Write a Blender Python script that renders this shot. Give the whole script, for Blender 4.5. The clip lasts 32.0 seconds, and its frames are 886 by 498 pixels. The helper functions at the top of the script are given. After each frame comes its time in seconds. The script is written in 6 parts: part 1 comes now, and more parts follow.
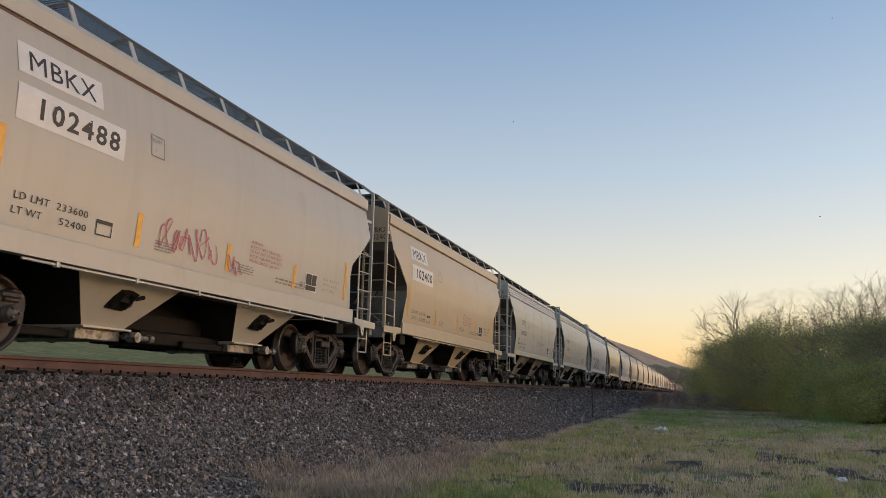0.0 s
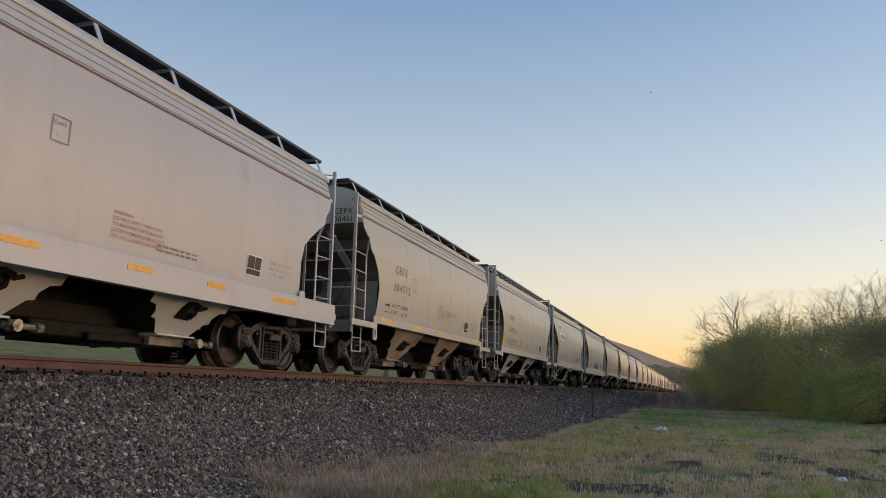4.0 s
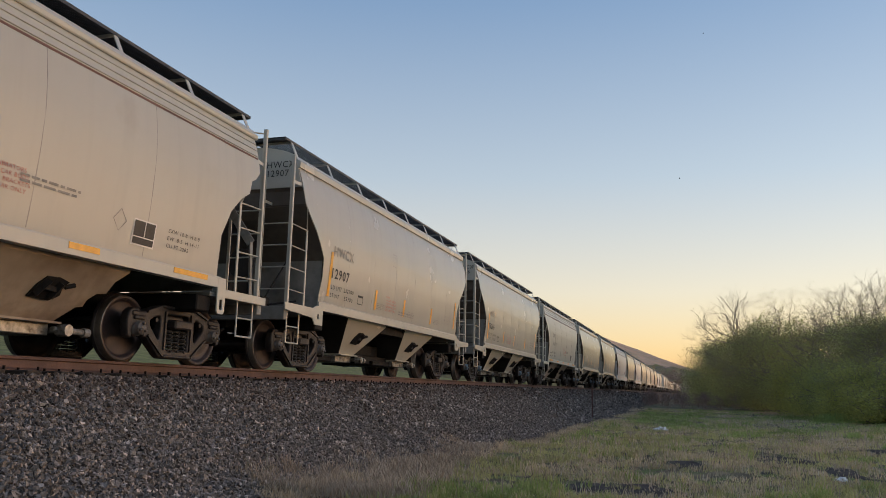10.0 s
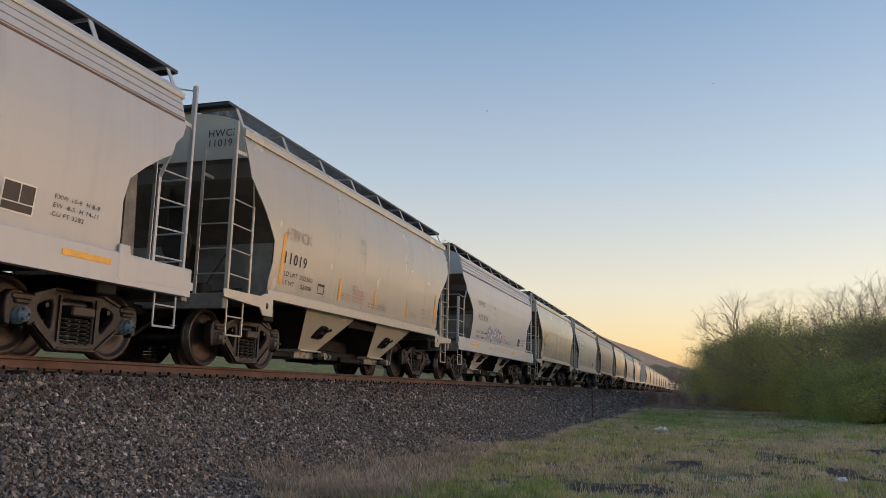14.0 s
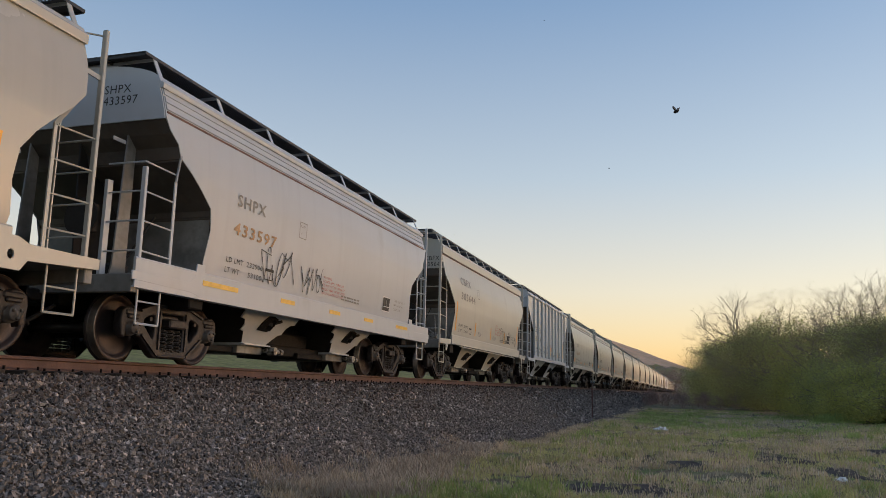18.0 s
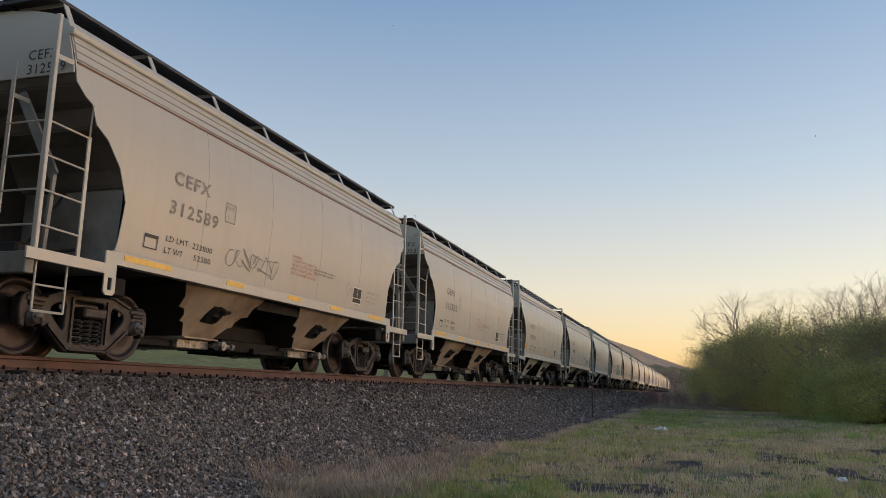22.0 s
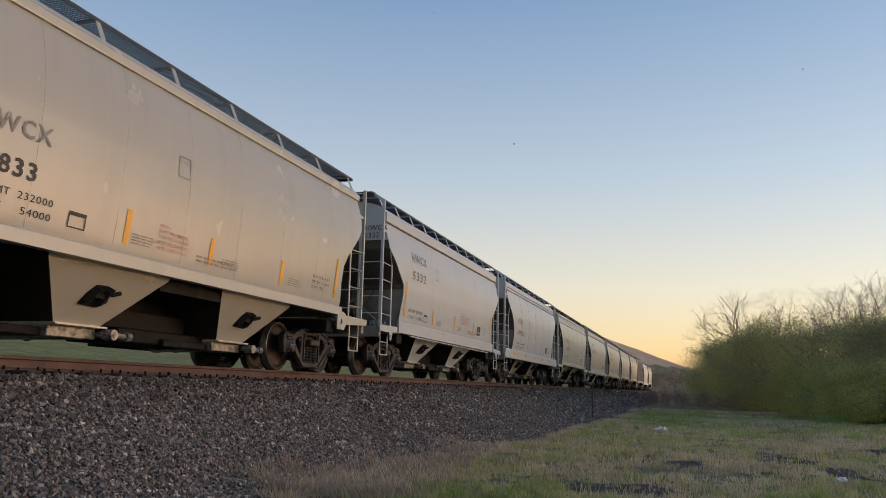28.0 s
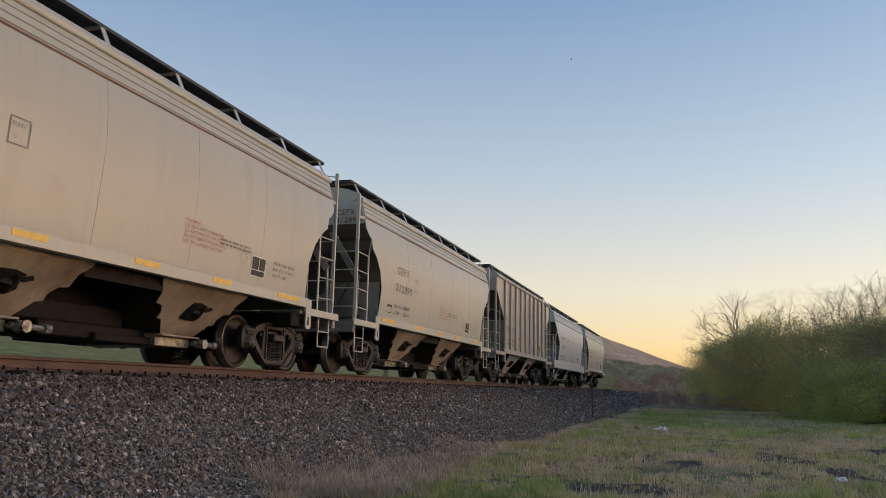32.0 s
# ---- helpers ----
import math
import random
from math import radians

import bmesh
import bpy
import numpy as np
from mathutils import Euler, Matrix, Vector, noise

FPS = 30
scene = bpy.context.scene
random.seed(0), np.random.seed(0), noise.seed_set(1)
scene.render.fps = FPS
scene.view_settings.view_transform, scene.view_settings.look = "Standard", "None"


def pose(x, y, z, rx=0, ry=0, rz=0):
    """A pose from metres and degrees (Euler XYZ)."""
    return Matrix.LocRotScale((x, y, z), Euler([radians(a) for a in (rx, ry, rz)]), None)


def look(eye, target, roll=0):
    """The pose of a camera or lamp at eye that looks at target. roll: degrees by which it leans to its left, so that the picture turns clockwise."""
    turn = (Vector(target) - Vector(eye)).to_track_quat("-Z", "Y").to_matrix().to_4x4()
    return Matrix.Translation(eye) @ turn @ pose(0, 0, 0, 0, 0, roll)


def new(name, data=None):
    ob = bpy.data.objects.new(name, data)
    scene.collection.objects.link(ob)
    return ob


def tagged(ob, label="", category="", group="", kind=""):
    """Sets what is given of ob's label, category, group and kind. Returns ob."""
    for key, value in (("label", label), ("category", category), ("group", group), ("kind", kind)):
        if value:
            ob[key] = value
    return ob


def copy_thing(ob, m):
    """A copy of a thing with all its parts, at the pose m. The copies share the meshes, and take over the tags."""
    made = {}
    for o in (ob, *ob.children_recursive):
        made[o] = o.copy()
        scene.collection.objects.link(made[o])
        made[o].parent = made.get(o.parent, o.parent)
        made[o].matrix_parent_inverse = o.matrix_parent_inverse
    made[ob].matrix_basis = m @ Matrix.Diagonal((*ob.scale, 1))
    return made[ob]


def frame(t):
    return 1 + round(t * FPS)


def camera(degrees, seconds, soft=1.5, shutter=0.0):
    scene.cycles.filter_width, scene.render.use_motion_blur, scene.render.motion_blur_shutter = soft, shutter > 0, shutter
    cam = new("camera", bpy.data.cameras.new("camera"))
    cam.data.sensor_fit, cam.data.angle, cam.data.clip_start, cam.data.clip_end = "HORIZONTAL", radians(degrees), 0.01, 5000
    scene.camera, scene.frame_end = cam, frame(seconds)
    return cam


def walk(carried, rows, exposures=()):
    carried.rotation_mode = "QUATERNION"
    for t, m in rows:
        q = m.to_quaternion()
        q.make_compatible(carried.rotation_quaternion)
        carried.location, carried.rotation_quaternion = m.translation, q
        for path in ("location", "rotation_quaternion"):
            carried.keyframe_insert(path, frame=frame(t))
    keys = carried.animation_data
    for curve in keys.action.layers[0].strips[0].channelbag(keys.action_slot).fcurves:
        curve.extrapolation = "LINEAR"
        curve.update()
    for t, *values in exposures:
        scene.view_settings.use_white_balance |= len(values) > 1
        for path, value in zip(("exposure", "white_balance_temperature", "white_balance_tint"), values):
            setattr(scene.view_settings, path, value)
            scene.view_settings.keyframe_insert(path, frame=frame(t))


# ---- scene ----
# ---- camera ----
L = 12.807            # coupled length of one hopper car
SPEED = 19.69         # metres a second towards the camera
TRACK = -8.35         # x of the track's centre line
RAIL = 1.574          # height of the rail's running surface
cam = camera(58.53, 32.0, soft=0.6, shutter=0.0)
YAW, PITCH = radians(17.506), radians(10.0)
EYE = Vector((0, 0, 1.3))
AIM = EYE + Vector((-math.sin(YAW) * math.cos(PITCH), math.cos(YAW) * math.cos(PITCH), math.sin(PITCH))) * 10
CAMERA = look(EYE, AIM, 1.249)
walk(cam, [(0, CAMERA), (32, CAMERA)], exposures=[(0, 2.1, 6370, 12), (32, 2.1, 6370, 12)])

# ---- light: clear dusk sky, the sun just gone on the right ----
world = bpy.data.worlds.new("dusk")
scene.world = world
world.use_nodes = True
wt = world.node_tree
wt.nodes.clear()
sky = wt.nodes.new("ShaderNodeTexSky")
sky.sky_type = "NISHITA"
sky.sun_disc = False
SUN_EL, SUN_AZ = radians(2.5), radians(62)     # azimuth clockwise from +Y
sky.sun_elevation, sky.sun_rotation = SUN_EL, SUN_AZ
sky.air_density, sky.dust_density, sky.ozone_density = 1.0, 1.2, 1.6
bg = wt.nodes.new("ShaderNodeBackground")
bg.inputs["Strength"].default_value = 0.12
wout = wt.nodes.new("ShaderNodeOutputWorld")
wt.links.new(sky.outputs[0], bg.inputs["Color"])
# thin dusk haze over the clear sky: peach at the horizon, lavender blue above
wco, wsep, wramp = wt.nodes.new("ShaderNodeTexCoord"), wt.nodes.new("ShaderNodeSeparateXYZ"), wt.nodes.new("ShaderNodeValToRGB")
wt.links.new(wco.outputs["Generated"], wsep.inputs[0])
wt.links.new(wsep.outputs["Z"], wramp.inputs[0])
haze = [(0.0, (0.92, 0.54, 0.26)), (0.05, (0.97, 0.68, 0.38)), (0.12, (0.88, 0.73, 0.57)), (0.26, (0.53, 0.585, 0.65)), (0.46, (0.225, 0.345, 0.545)), (1.0, (0.13, 0.215, 0.41))]
while len(wramp.color_ramp.elements) < len(haze):
    wramp.color_ramp.elements.new(0.5)
for el, (at, rgb) in zip(wramp.color_ramp.elements, haze):
    el.position, el.color = at, (*rgb, 1)
bg_haze, wmix = wt.nodes.new("ShaderNodeBackground"), wt.nodes.new("ShaderNodeMixShader")
bg_haze.inputs["Strength"].default_value = 0.265
wmix.inputs[0].default_value = 0.6
# the side of the sky away from the set sun is dimmer
wdot, wdim, wmul = wt.nodes.new("ShaderNodeVectorMath"), wt.nodes.new("ShaderNodeMapRange"), wt.nodes.new("ShaderNodeMix")
wdot.operation, wdim.interpolation_type, wmul.data_type, wmul.blend_type = "DOT_PRODUCT", "SMOOTHSTEP", "RGBA", "MULTIPLY"
wdot.inputs[1].default_value = (math.sin(SUN_AZ), math.cos(SUN_AZ), 0)
wdim.inputs[1].default_value, wdim.inputs[2].default_value, wdim.inputs[3].default_value, wdim.inputs[4].default_value = -1.0, -0.1, 0.7, 1.0
wmul.inputs[0].default_value = 1.0
wt.links.new(wco.outputs["Generated"], wdot.inputs[0])
wt.links.new(wdot.outputs["Value"], wdim.inputs[0])
wt.links.new(wramp.outputs[0], wmul.inputs[6])
wt.links.new(wdim.outputs[0], wmul.inputs[7])
wt.links.new(wmul.outputs[2], bg_haze.inputs["Color"])
wt.links.new(bg.outputs[0], wmix.inputs[1])
wt.links.new(bg_haze.outputs[0], wmix.inputs[2])
# afterglow low over the place where the sun went down
glow_az, glow_el, glow_mul, bg_glow, wadd = wt.nodes.new("ShaderNodeMapRange"), wt.nodes.new("ShaderNodeMapRange"), wt.nodes.new("ShaderNodeMath"), wt.nodes.new("ShaderNodeBackground"), wt.nodes.new("ShaderNodeAddShader")
glow_dot = wt.nodes.new("ShaderNodeVectorMath")
glow_dot.operation, glow_dot.inputs[1].default_value = "DOT_PRODUCT", (math.sin(radians(40)), math.cos(radians(40)), 0)
wt.links.new(wco.outputs["Generated"], glow_dot.inputs[0])
glow_az.interpolation_type = glow_el.interpolation_type = "SMOOTHSTEP"
for node, lo, hi, a, b in ((glow_az, 0.885, 1.0, 0.0, 1.1), (glow_el, 0.02, 0.13, 1.0, 0.0)):
    for k, v in enumerate((lo, hi, a, b)):
        node.inputs[k + 1].default_value = v
wt.links.new(glow_dot.outputs["Value"], glow_az.inputs[0])
wt.links.new(wsep.outputs["Z"], glow_el.inputs[0])
glow_mul.operation = "MULTIPLY"
wt.links.new(glow_az.outputs[0], glow_mul.inputs[0])
wt.links.new(glow_el.outputs[0], glow_mul.inputs[1])
bg_glow.inputs["Color"].default_value = (1.0, 0.54, 0.26, 1)
wt.links.new(glow_mul.outputs[0], bg_glow.inputs["Strength"])
wt.links.new(wmix.outputs[0], wadd.inputs[0])
wt.links.new(bg_glow.outputs[0], wadd.inputs[1])
wt.links.new(wadd.outputs[0], wout.inputs["Surface"])
sun_data = bpy.data.lights.new("sun", "SUN")
sun_data.energy, sun_data.angle, sun_data.color = 0.18, radians(40), (1.0, 0.80, 0.64)
sun = new("sun", sun_data)
sun.matrix_world = look((0, 0, 60), Vector((0, 0, 60)) - Vector((math.sin(SUN_AZ) * math.cos(SUN_EL), math.cos(SUN_AZ) * math.cos(SUN_EL), math.sin(SUN_EL))))


# ---- materials ----
def material(name, color, rough=0.7, metal=0.0, spots=(), scale=6.0, amount=0.25, bump=0.0, bump_scale=40.0, streak=0.0, random_tint=0.0, island=0.0, spec=0.5, coords="Object", glow_through=0.0, rough_var=0.1):
    """A surface with two scales of variation: broad stains and fine grain, and fine relief."""
    m = bpy.data.materials.new(name)
    m.use_nodes = True
    nt = m.node_tree
    N, K = nt.nodes, nt.links
    p = N["Principled BSDF"]
    p.inputs["Roughness"].default_value, p.inputs["Metallic"].default_value = rough, metal
    p.inputs["Specular IOR Level"].default_value = spec
    co = N.new("ShaderNodeTexCoord").outputs[coords]
    base = None

    def noise_tex(s, detail=4.0, stretch=None):
        t = N.new("ShaderNodeTexNoise")
        t.inputs["Scale"].default_value, t.inputs["Detail"].default_value = s, detail
        if stretch:
            mp = N.new("ShaderNodeMapping")
            mp.inputs["Scale"].default_value = stretch
            K.new(co, mp.inputs["Vector"])
            K.new(mp.outputs[0], t.inputs["Vector"])
        else:
            K.new(co, t.inputs["Vector"])
        return t.outputs["Fac"]

    def mix(a, b, fac):
        x = N.new("ShaderNodeMix")
        x.data_type = "RGBA"
        for sock, val in ((x.inputs[6], a), (x.inputs[7], b)):
            if isinstance(val, tuple):
                sock.default_value = (*val, 1)
            else:
                K.new(val, sock)
        if isinstance(fac, float):
            x.inputs[0].default_value = fac
        else:
            K.new(fac, x.inputs[0])
        return x.outputs[2]

    def ramp(fac, lo, hi, top=1.0):
        r = N.new("ShaderNodeMapRange")
        r.inputs[1].default_value, r.inputs[2].default_value, r.inputs[4].default_value = lo, hi, top
        K.new(fac, r.inputs[0])
        return r.outputs[0]

    dark = tuple(c * (1 - amount) for c in color)
    lite = tuple(min(1, c * (1 + amount)) for c in color)
    base = mix(dark, lite, ramp(noise_tex(scale), 0.3, 0.7))
    base = mix(base, dark, ramp(noise_tex(scale * 9, 3.0), 0.45, 0.75, 0.6))
    for tint, s, lo, hi in spots:
        base = mix(base, tint, ramp(noise_tex(s, 5.0), lo, hi))
    if streak:
        base = mix(base, tuple(c * 0.5 for c in color), ramp(noise_tex(2.2, 5.0, (1.0, 2.6, 0.16)), 0.5, 0.85, streak))
    if random_tint:
        oi = N.new("ShaderNodeObjectInfo")
        base = mix(base, tuple(c * 0.6 for c in color), ramp(oi.outputs["Random"], 0.0, 1.0, random_tint))
    if island:
        ge = N.new("ShaderNodeNewGeometry")
        base = mix(base, tuple(c * 0.15 for c in color), ramp(ge.outputs["Random Per Island"], 0.0, 1.0, island))
        base = mix(base, tuple(min(1, c * 2.2) for c in color), ramp(ge.outputs["Random Per Island"], 0.86, 1.0, island))
    K.new(base, p.inputs["Base Color"])
    rr = N.new("ShaderNodeMapRange")
    rr.inputs[3].default_value, rr.inputs[4].default_value = max(0.05, rough - rough_var), min(1, rough + rough_var * 1.2)
    K.new(noise_tex(scale * 2.5), rr.inputs[0])
    K.new(rr.outputs[0], p.inputs["Roughness"])
    if glow_through:
        tr, mx = N.new("ShaderNodeBsdfTranslucent"), N.new("ShaderNodeMixShader")
        mx.inputs[0].default_value = glow_through
        K.new(base, tr.inputs["Color"])
        K.new(p.outputs[0], mx.inputs[1])
        K.new(tr.outputs[0], mx.inputs[2])
        K.new(mx.outputs[0], N["Material Output"].inputs["Surface"])
    if bump:
        b = N.new("ShaderNodeBump")
        b.inputs["Strength"].default_value, b.inputs["Distance"].default_value = bump, 0.02
        K.new(noise_tex(bump_scale, 6.0), b.inputs["Height"])
        K.new(b.outputs[0], p.inputs["Normal"])
    return m


RUSTY = (0.16, 0.075, 0.04)


def paint(name, color, dirt=0.16, rough=0.36, spec=0.42):
    return material(name, color, rough, 0.0, spots=(((color[0] * .78, color[1] * .7, color[2] * .6), 1.1, 0.62, 1.1),), scale=0.5, amount=0.025, bump=0.01, bump_scale=2.0, streak=dirt, spec=spec, rough_var=0.03)


PAINTS = {
    "cream": paint("cream_paint", (0.53, 0.51, 0.445)),
    "gloss": paint("glossy_cream_paint", (0.495, 0.472, 0.41), 0.12, 0.26, 0.55),
    "tan": paint("tan_paint", (0.56, 0.46, 0.31)),
    "grey": paint("light_grey_paint", (0.525, 0.545, 0.565)),
    "green": paint("pale_green_grey_paint", (0.44, 0.48, 0.46)),
    "brown": paint("dusty_grey_paint", (0.43, 0.38, 0.34)),
}
# under-car shade put into a near-black colour; centre webs and brake parts share it
SHADE = material("shade_black_paint", (0.036, 0.032, 0.030), 0.65, spec=0.25, scale=1.2, amount=0.3, streak=0.4)
# brown slope paint, its colour darkened for the shade in the end recess
SLOPE = material("shaded_brown_slope_paint", (0.135, 0.115, 0.10), 0.6, spec=0.3, scale=1.0, amount=0.25, streak=0.4)
BLACK = material("grimy_black_steel", (0.012, 0.011, 0.011), 0.7, spec=0.2, scale=5, spots=(((0.06, 0.035, 0.022), 3.0, 0.6, 0.85),), bump=0.3)
TRUCK = material("oily_cast_steel", (0.031, 0.027, 0.028), 0.52, 0.1, spec=0.4, spots=(((0.056, 0.046, 0.044), 4.0, 0.5, 0.8), ((0.015, 0.013, 0.013), 6.0, 0.55, 0.75)), scale=7, amount=0.4, bump=0.35, bump_scale=30)
SPRING = material("worn_spring_steel", (0.085, 0.077, 0.07), 0.5, 0.3, scale=12, amount=0.4)
GRIME = material("grimy_end_paint", (0.25, 0.24, 0.22), 0.6, scale=1.3, amount=0.3, spots=(((0.09, 0.08, 0.07), 1.6, 0.5, 0.75),), streak=0.5, bump=0.1)
RUSTBAY = material("rust_browned_paint", (0.34, 0.28, 0.22), 0.6, scale=1.1, amount=0.25, spots=(((0.13, 0.085, 0.06), 1.4, 0.45, 0.75),), streak=0.4, bump=0.1)
WHEEL = material("rusty_wheel_steel", (0.028, 0.021, 0.023), 0.5, 0.3, spots=(((0.05, 0.035, 0.035), 5.0, 0.45, 0.7),), scale=8, bump=0.2)
TREAD = material("bright_worn_tread", (0.20, 0.18, 0.165), 0.4, 0.8, scale=12)
GALV = material("weathered_grating", (0.045, 0.05, 0.06), 0.6, 0.2, scale=8)
SEAL = material("rust_red_eave_sealant", (0.17, 0.085, 0.07), 0.7, scale=3, amount=0.3)
CASTING = material("bright_worn_casting", (0.30, 0.29, 0.27), 0.45, 0.4, scale=14, amount=0.4, spots=(((0.07, 0.06, 0.05), 12.0, 0.5, 0.7),))
CAPBLUE = material("blue_bearing_cap", (0.10, 0.19, 0.28), 0.5, scale=20, amount=0.4, spots=((RUSTY, 15.0, 0.5, 0.7),))
CAPGREY = material("grey_bearing_cap", (0.13, 0.12, 0.115), 0.5, 0.3, scale=20, spots=((RUSTY, 15.0, 0.55, 0.8),))
ORANGE = material("orange_reflective_tape", (0.85, 0.40, 0.02), 0.35, scale=10, amount=0.12)
YELLOW = material("yellow_reflective_tape", (0.85, 0.52, 0.07), 0.35, scale=10, amount=0.12)
INK = material("black_stencil_ink", (0.03, 0.028, 0.027), 0.55, scale=12, amount=0.3)
FADED = material("faded_grey_stencil", (0.26, 0.245, 0.225), 0.5, scale=9, amount=0.3)
RUSTINK = material("faded_orange_stencil", (0.46, 0.27, 0.13), 0.5, scale=9, amount=0.3)
REDINK = material("faded_red_stencil", (0.50, 0.13, 0.11), 0.5, scale=9, amount=0.2)
WHITE = material("white_patch_paint", (0.78, 0.77, 0.74), 0.45, scale=4, amount=0.06)
PINK = material("magenta_spray", (0.60, 0.10, 0.17), 0.5, scale=5)
FLAME = material("pink_spray", (0.60, 0.22, 0.26), 0.5, scale=5, amount=0.3)
PALEINK = material("worn_off_stencil", (0.43, 0.34, 0.25), 0.5, scale=9, amount=0.3)
TEAL = material("teal_spray", (0.13, 0.42, 0.38), 0.5, scale=3, amount=0.3)
MINT = material("mint_green_spray", (0.27, 0.52, 0.38), 0.5, scale=2, amount=0.3)
BLUESPRAY = material("sea_blue_spray", (0.10, 0.30, 0.40), 0.5, scale=2, amount=0.35)
LIME = material("olive_green_spray", (0.20, 0.26, 0.08), 0.5, scale=3, amount=0.4)
GREYSPRAY = material("dark_grey_spray", (0.14, 0.14, 0.15), 0.5, scale=3, amount=0.4)
PALEBLUE = material("pale_blue_spray", (0.30, 0.36, 0.46), 0.5, scale=3, amount=0.3)
RAILRUST = material("rusty_rail_steel", (0.125, 0.069, 0.055), 0.75, 0.1, scale=3, spots=(((0.09, 0.045, 0.035), 7.0, 0.5, 0.8),), bump=0.2)
RAILTOP = material("polished_railhead", (0.5, 0.47, 0.45), 0.25, 1.0, scale=6)
# bed under the loose stones, near-black to stand for shade in their gaps
BALLAST = material("gap_shade_stone_bed", (0.034, 0.029, 0.025), 0.9, spec=0.1, scale=3, amount=0.35, spots=(((0.05, 0.045, 0.045), 18.0, 0.45, 0.65), ((0.12, 0.11, 0.1), 23.0, 0.66, 0.75)), bump=1.0, bump_scale=16)
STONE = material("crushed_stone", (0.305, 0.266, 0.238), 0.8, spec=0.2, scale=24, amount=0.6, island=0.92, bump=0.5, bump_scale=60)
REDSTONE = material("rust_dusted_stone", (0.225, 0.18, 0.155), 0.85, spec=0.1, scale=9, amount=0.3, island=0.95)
SOIL = material("thin_grassy_soil", (0.17, 0.135, 0.09), 0.95, spec=0.1, scale=0.35, amount=0.35, spots=(((0.36, 0.28, 0.17), 0.9, 0.5, 0.68), ((0.17, 0.20, 0.07), 1.9, 0.5, 0.62), ((0.07, 0.058, 0.05), 0.8, 0.56, 0.64)), bump=1.0, bump_scale=7, coords="Object")
FIELD = material("green_field_grass", (0.27, 0.25, 0.09), 0.95, spec=0.05, scale=0.6, amount=0.45, spots=(((0.24, 0.19, 0.10), 1.3, 0.5, 0.65),), bump=1.0, bump_scale=9)
BLADE = material("green_grass_blades", (0.66, 0.61, 0.27), 0.8, spec=0.1, scale=0.5, amount=0.3, island=0.4, glow_through=0.3)
TUFT = material("lush_green_tufts", (0.42, 0.50, 0.17), 0.8, spec=0.1, scale=0.5, amount=0.3, island=0.4, glow_through=0.3)
WEED = material("dry_weed_stalks", (0.57, 0.46, 0.35), 0.85, spec=0.1, scale=0.6, amount=0.3, island=0.4, glow_through=0.2)
SEAM = material("grimed_weld_bead", (0.39, 0.37, 0.33), 0.5, scale=2, amount=0.3)
STRAW = material("dry_straw_blades", (0.78, 0.62, 0.42), 0.85, spec=0.1, scale=0.6, amount=0.3, island=0.35, glow_through=0.25)
BARK = material("grey_brown_bark", (0.27, 0.225, 0.185), 0.9, spec=0.1, scale=6, bump=0.4)
LEAVES = {
    "dark": material("dark_spring_leaves", (0.49, 0.46, 0.20), 0.75, spec=0.1, scale=0.5, amount=0.3, island=0.4, random_tint=0.75, glow_through=0.5),
    "mid": material("spring_leaves", (0.66, 0.65, 0.24), 0.75, spec=0.1, scale=0.5, amount=0.3, island=0.4, random_tint=0.75, glow_through=0.5),
    "lime": material("fresh_lime_leaves", (0.70, 0.67, 0.21), 0.75, spec=0.1, scale=0.5, amount=0.3, island=0.4, random_tint=0.75, glow_through=0.5),
    "brown": material("brown_brush_twigs", (0.40, 0.27, 0.235), 0.9, spec=0.1, scale=0.5, amount=0.3, island=0.4),
}
WOODS = material("far_spring_woods", (0.26, 0.21, 0.11), 0.95, spec=0.05, scale=0.05, amount=0.35, spots=(((0.25, 0.24, 0.10), 0.09, 0.5, 0.7), ((0.34, 0.25, 0.18), 0.13, 0.5, 0.68)), bump=1.0, bump_scale=0.5)
# ridge colour is lifted to a pale peach that includes the distance haze
HILL = material("hazy_wooded_hillside", (0.62, 0.41, 0.27), 0.95, spec=0.1, scale=0.012, amount=0.3, spots=(((0.38, 0.32, 0.18), 0.02, 0.5, 0.75), ((0.50, 0.38, 0.29), 0.05, 0.52, 0.75)), bump=1.0, bump_scale=0.12)


# ---- mesh helpers ----
def mesh_of(name, verts, faces, mat=None, smooth=False):
    me = bpy.data.meshes.new(name)
    me.from_pydata([tuple(v) for v in verts], [], [tuple(f) for f in faces])
    me.validate()
    if mat:
        me.materials.append(mat)
    if smooth:
        me.polygons.foreach_set("use_smooth", [True] * len(me.polygons))
    me.update()
    return me


def part(name, data, material_=None, parent=None, label=""):
    """Links a bmesh, or a ready mesh, as one object under a thing or a part."""
    if isinstance(data, bmesh.types.BMesh):
        me = bpy.data.meshes.new(name)
        data.to_mesh(me)
        data.free()
        if material_:
            me.materials.append(material_)
    else:
        me = data
    ob = new(name, me)
    ob.parent = parent
    return tagged(ob, label)


def box(bm, x0, x1, y0, y1, z0, z1, bevel=0.0):
    r = bmesh.ops.create_cube(bm, size=1.0)
    for v in r["verts"]:
        v.co = Vector(((x0 + x1) / 2 + v.co.x * (x1 - x0), (y0 + y1) / 2 + v.co.y * (y1 - y0), (z0 + z1) / 2 + v.co.z * (z1 - z0)))
    if bevel:
        es = list({e for v in r["verts"] for e in v.link_edges})
        bmesh.ops.bevel(bm, geom=es, offset=bevel, segments=1, affect="EDGES")


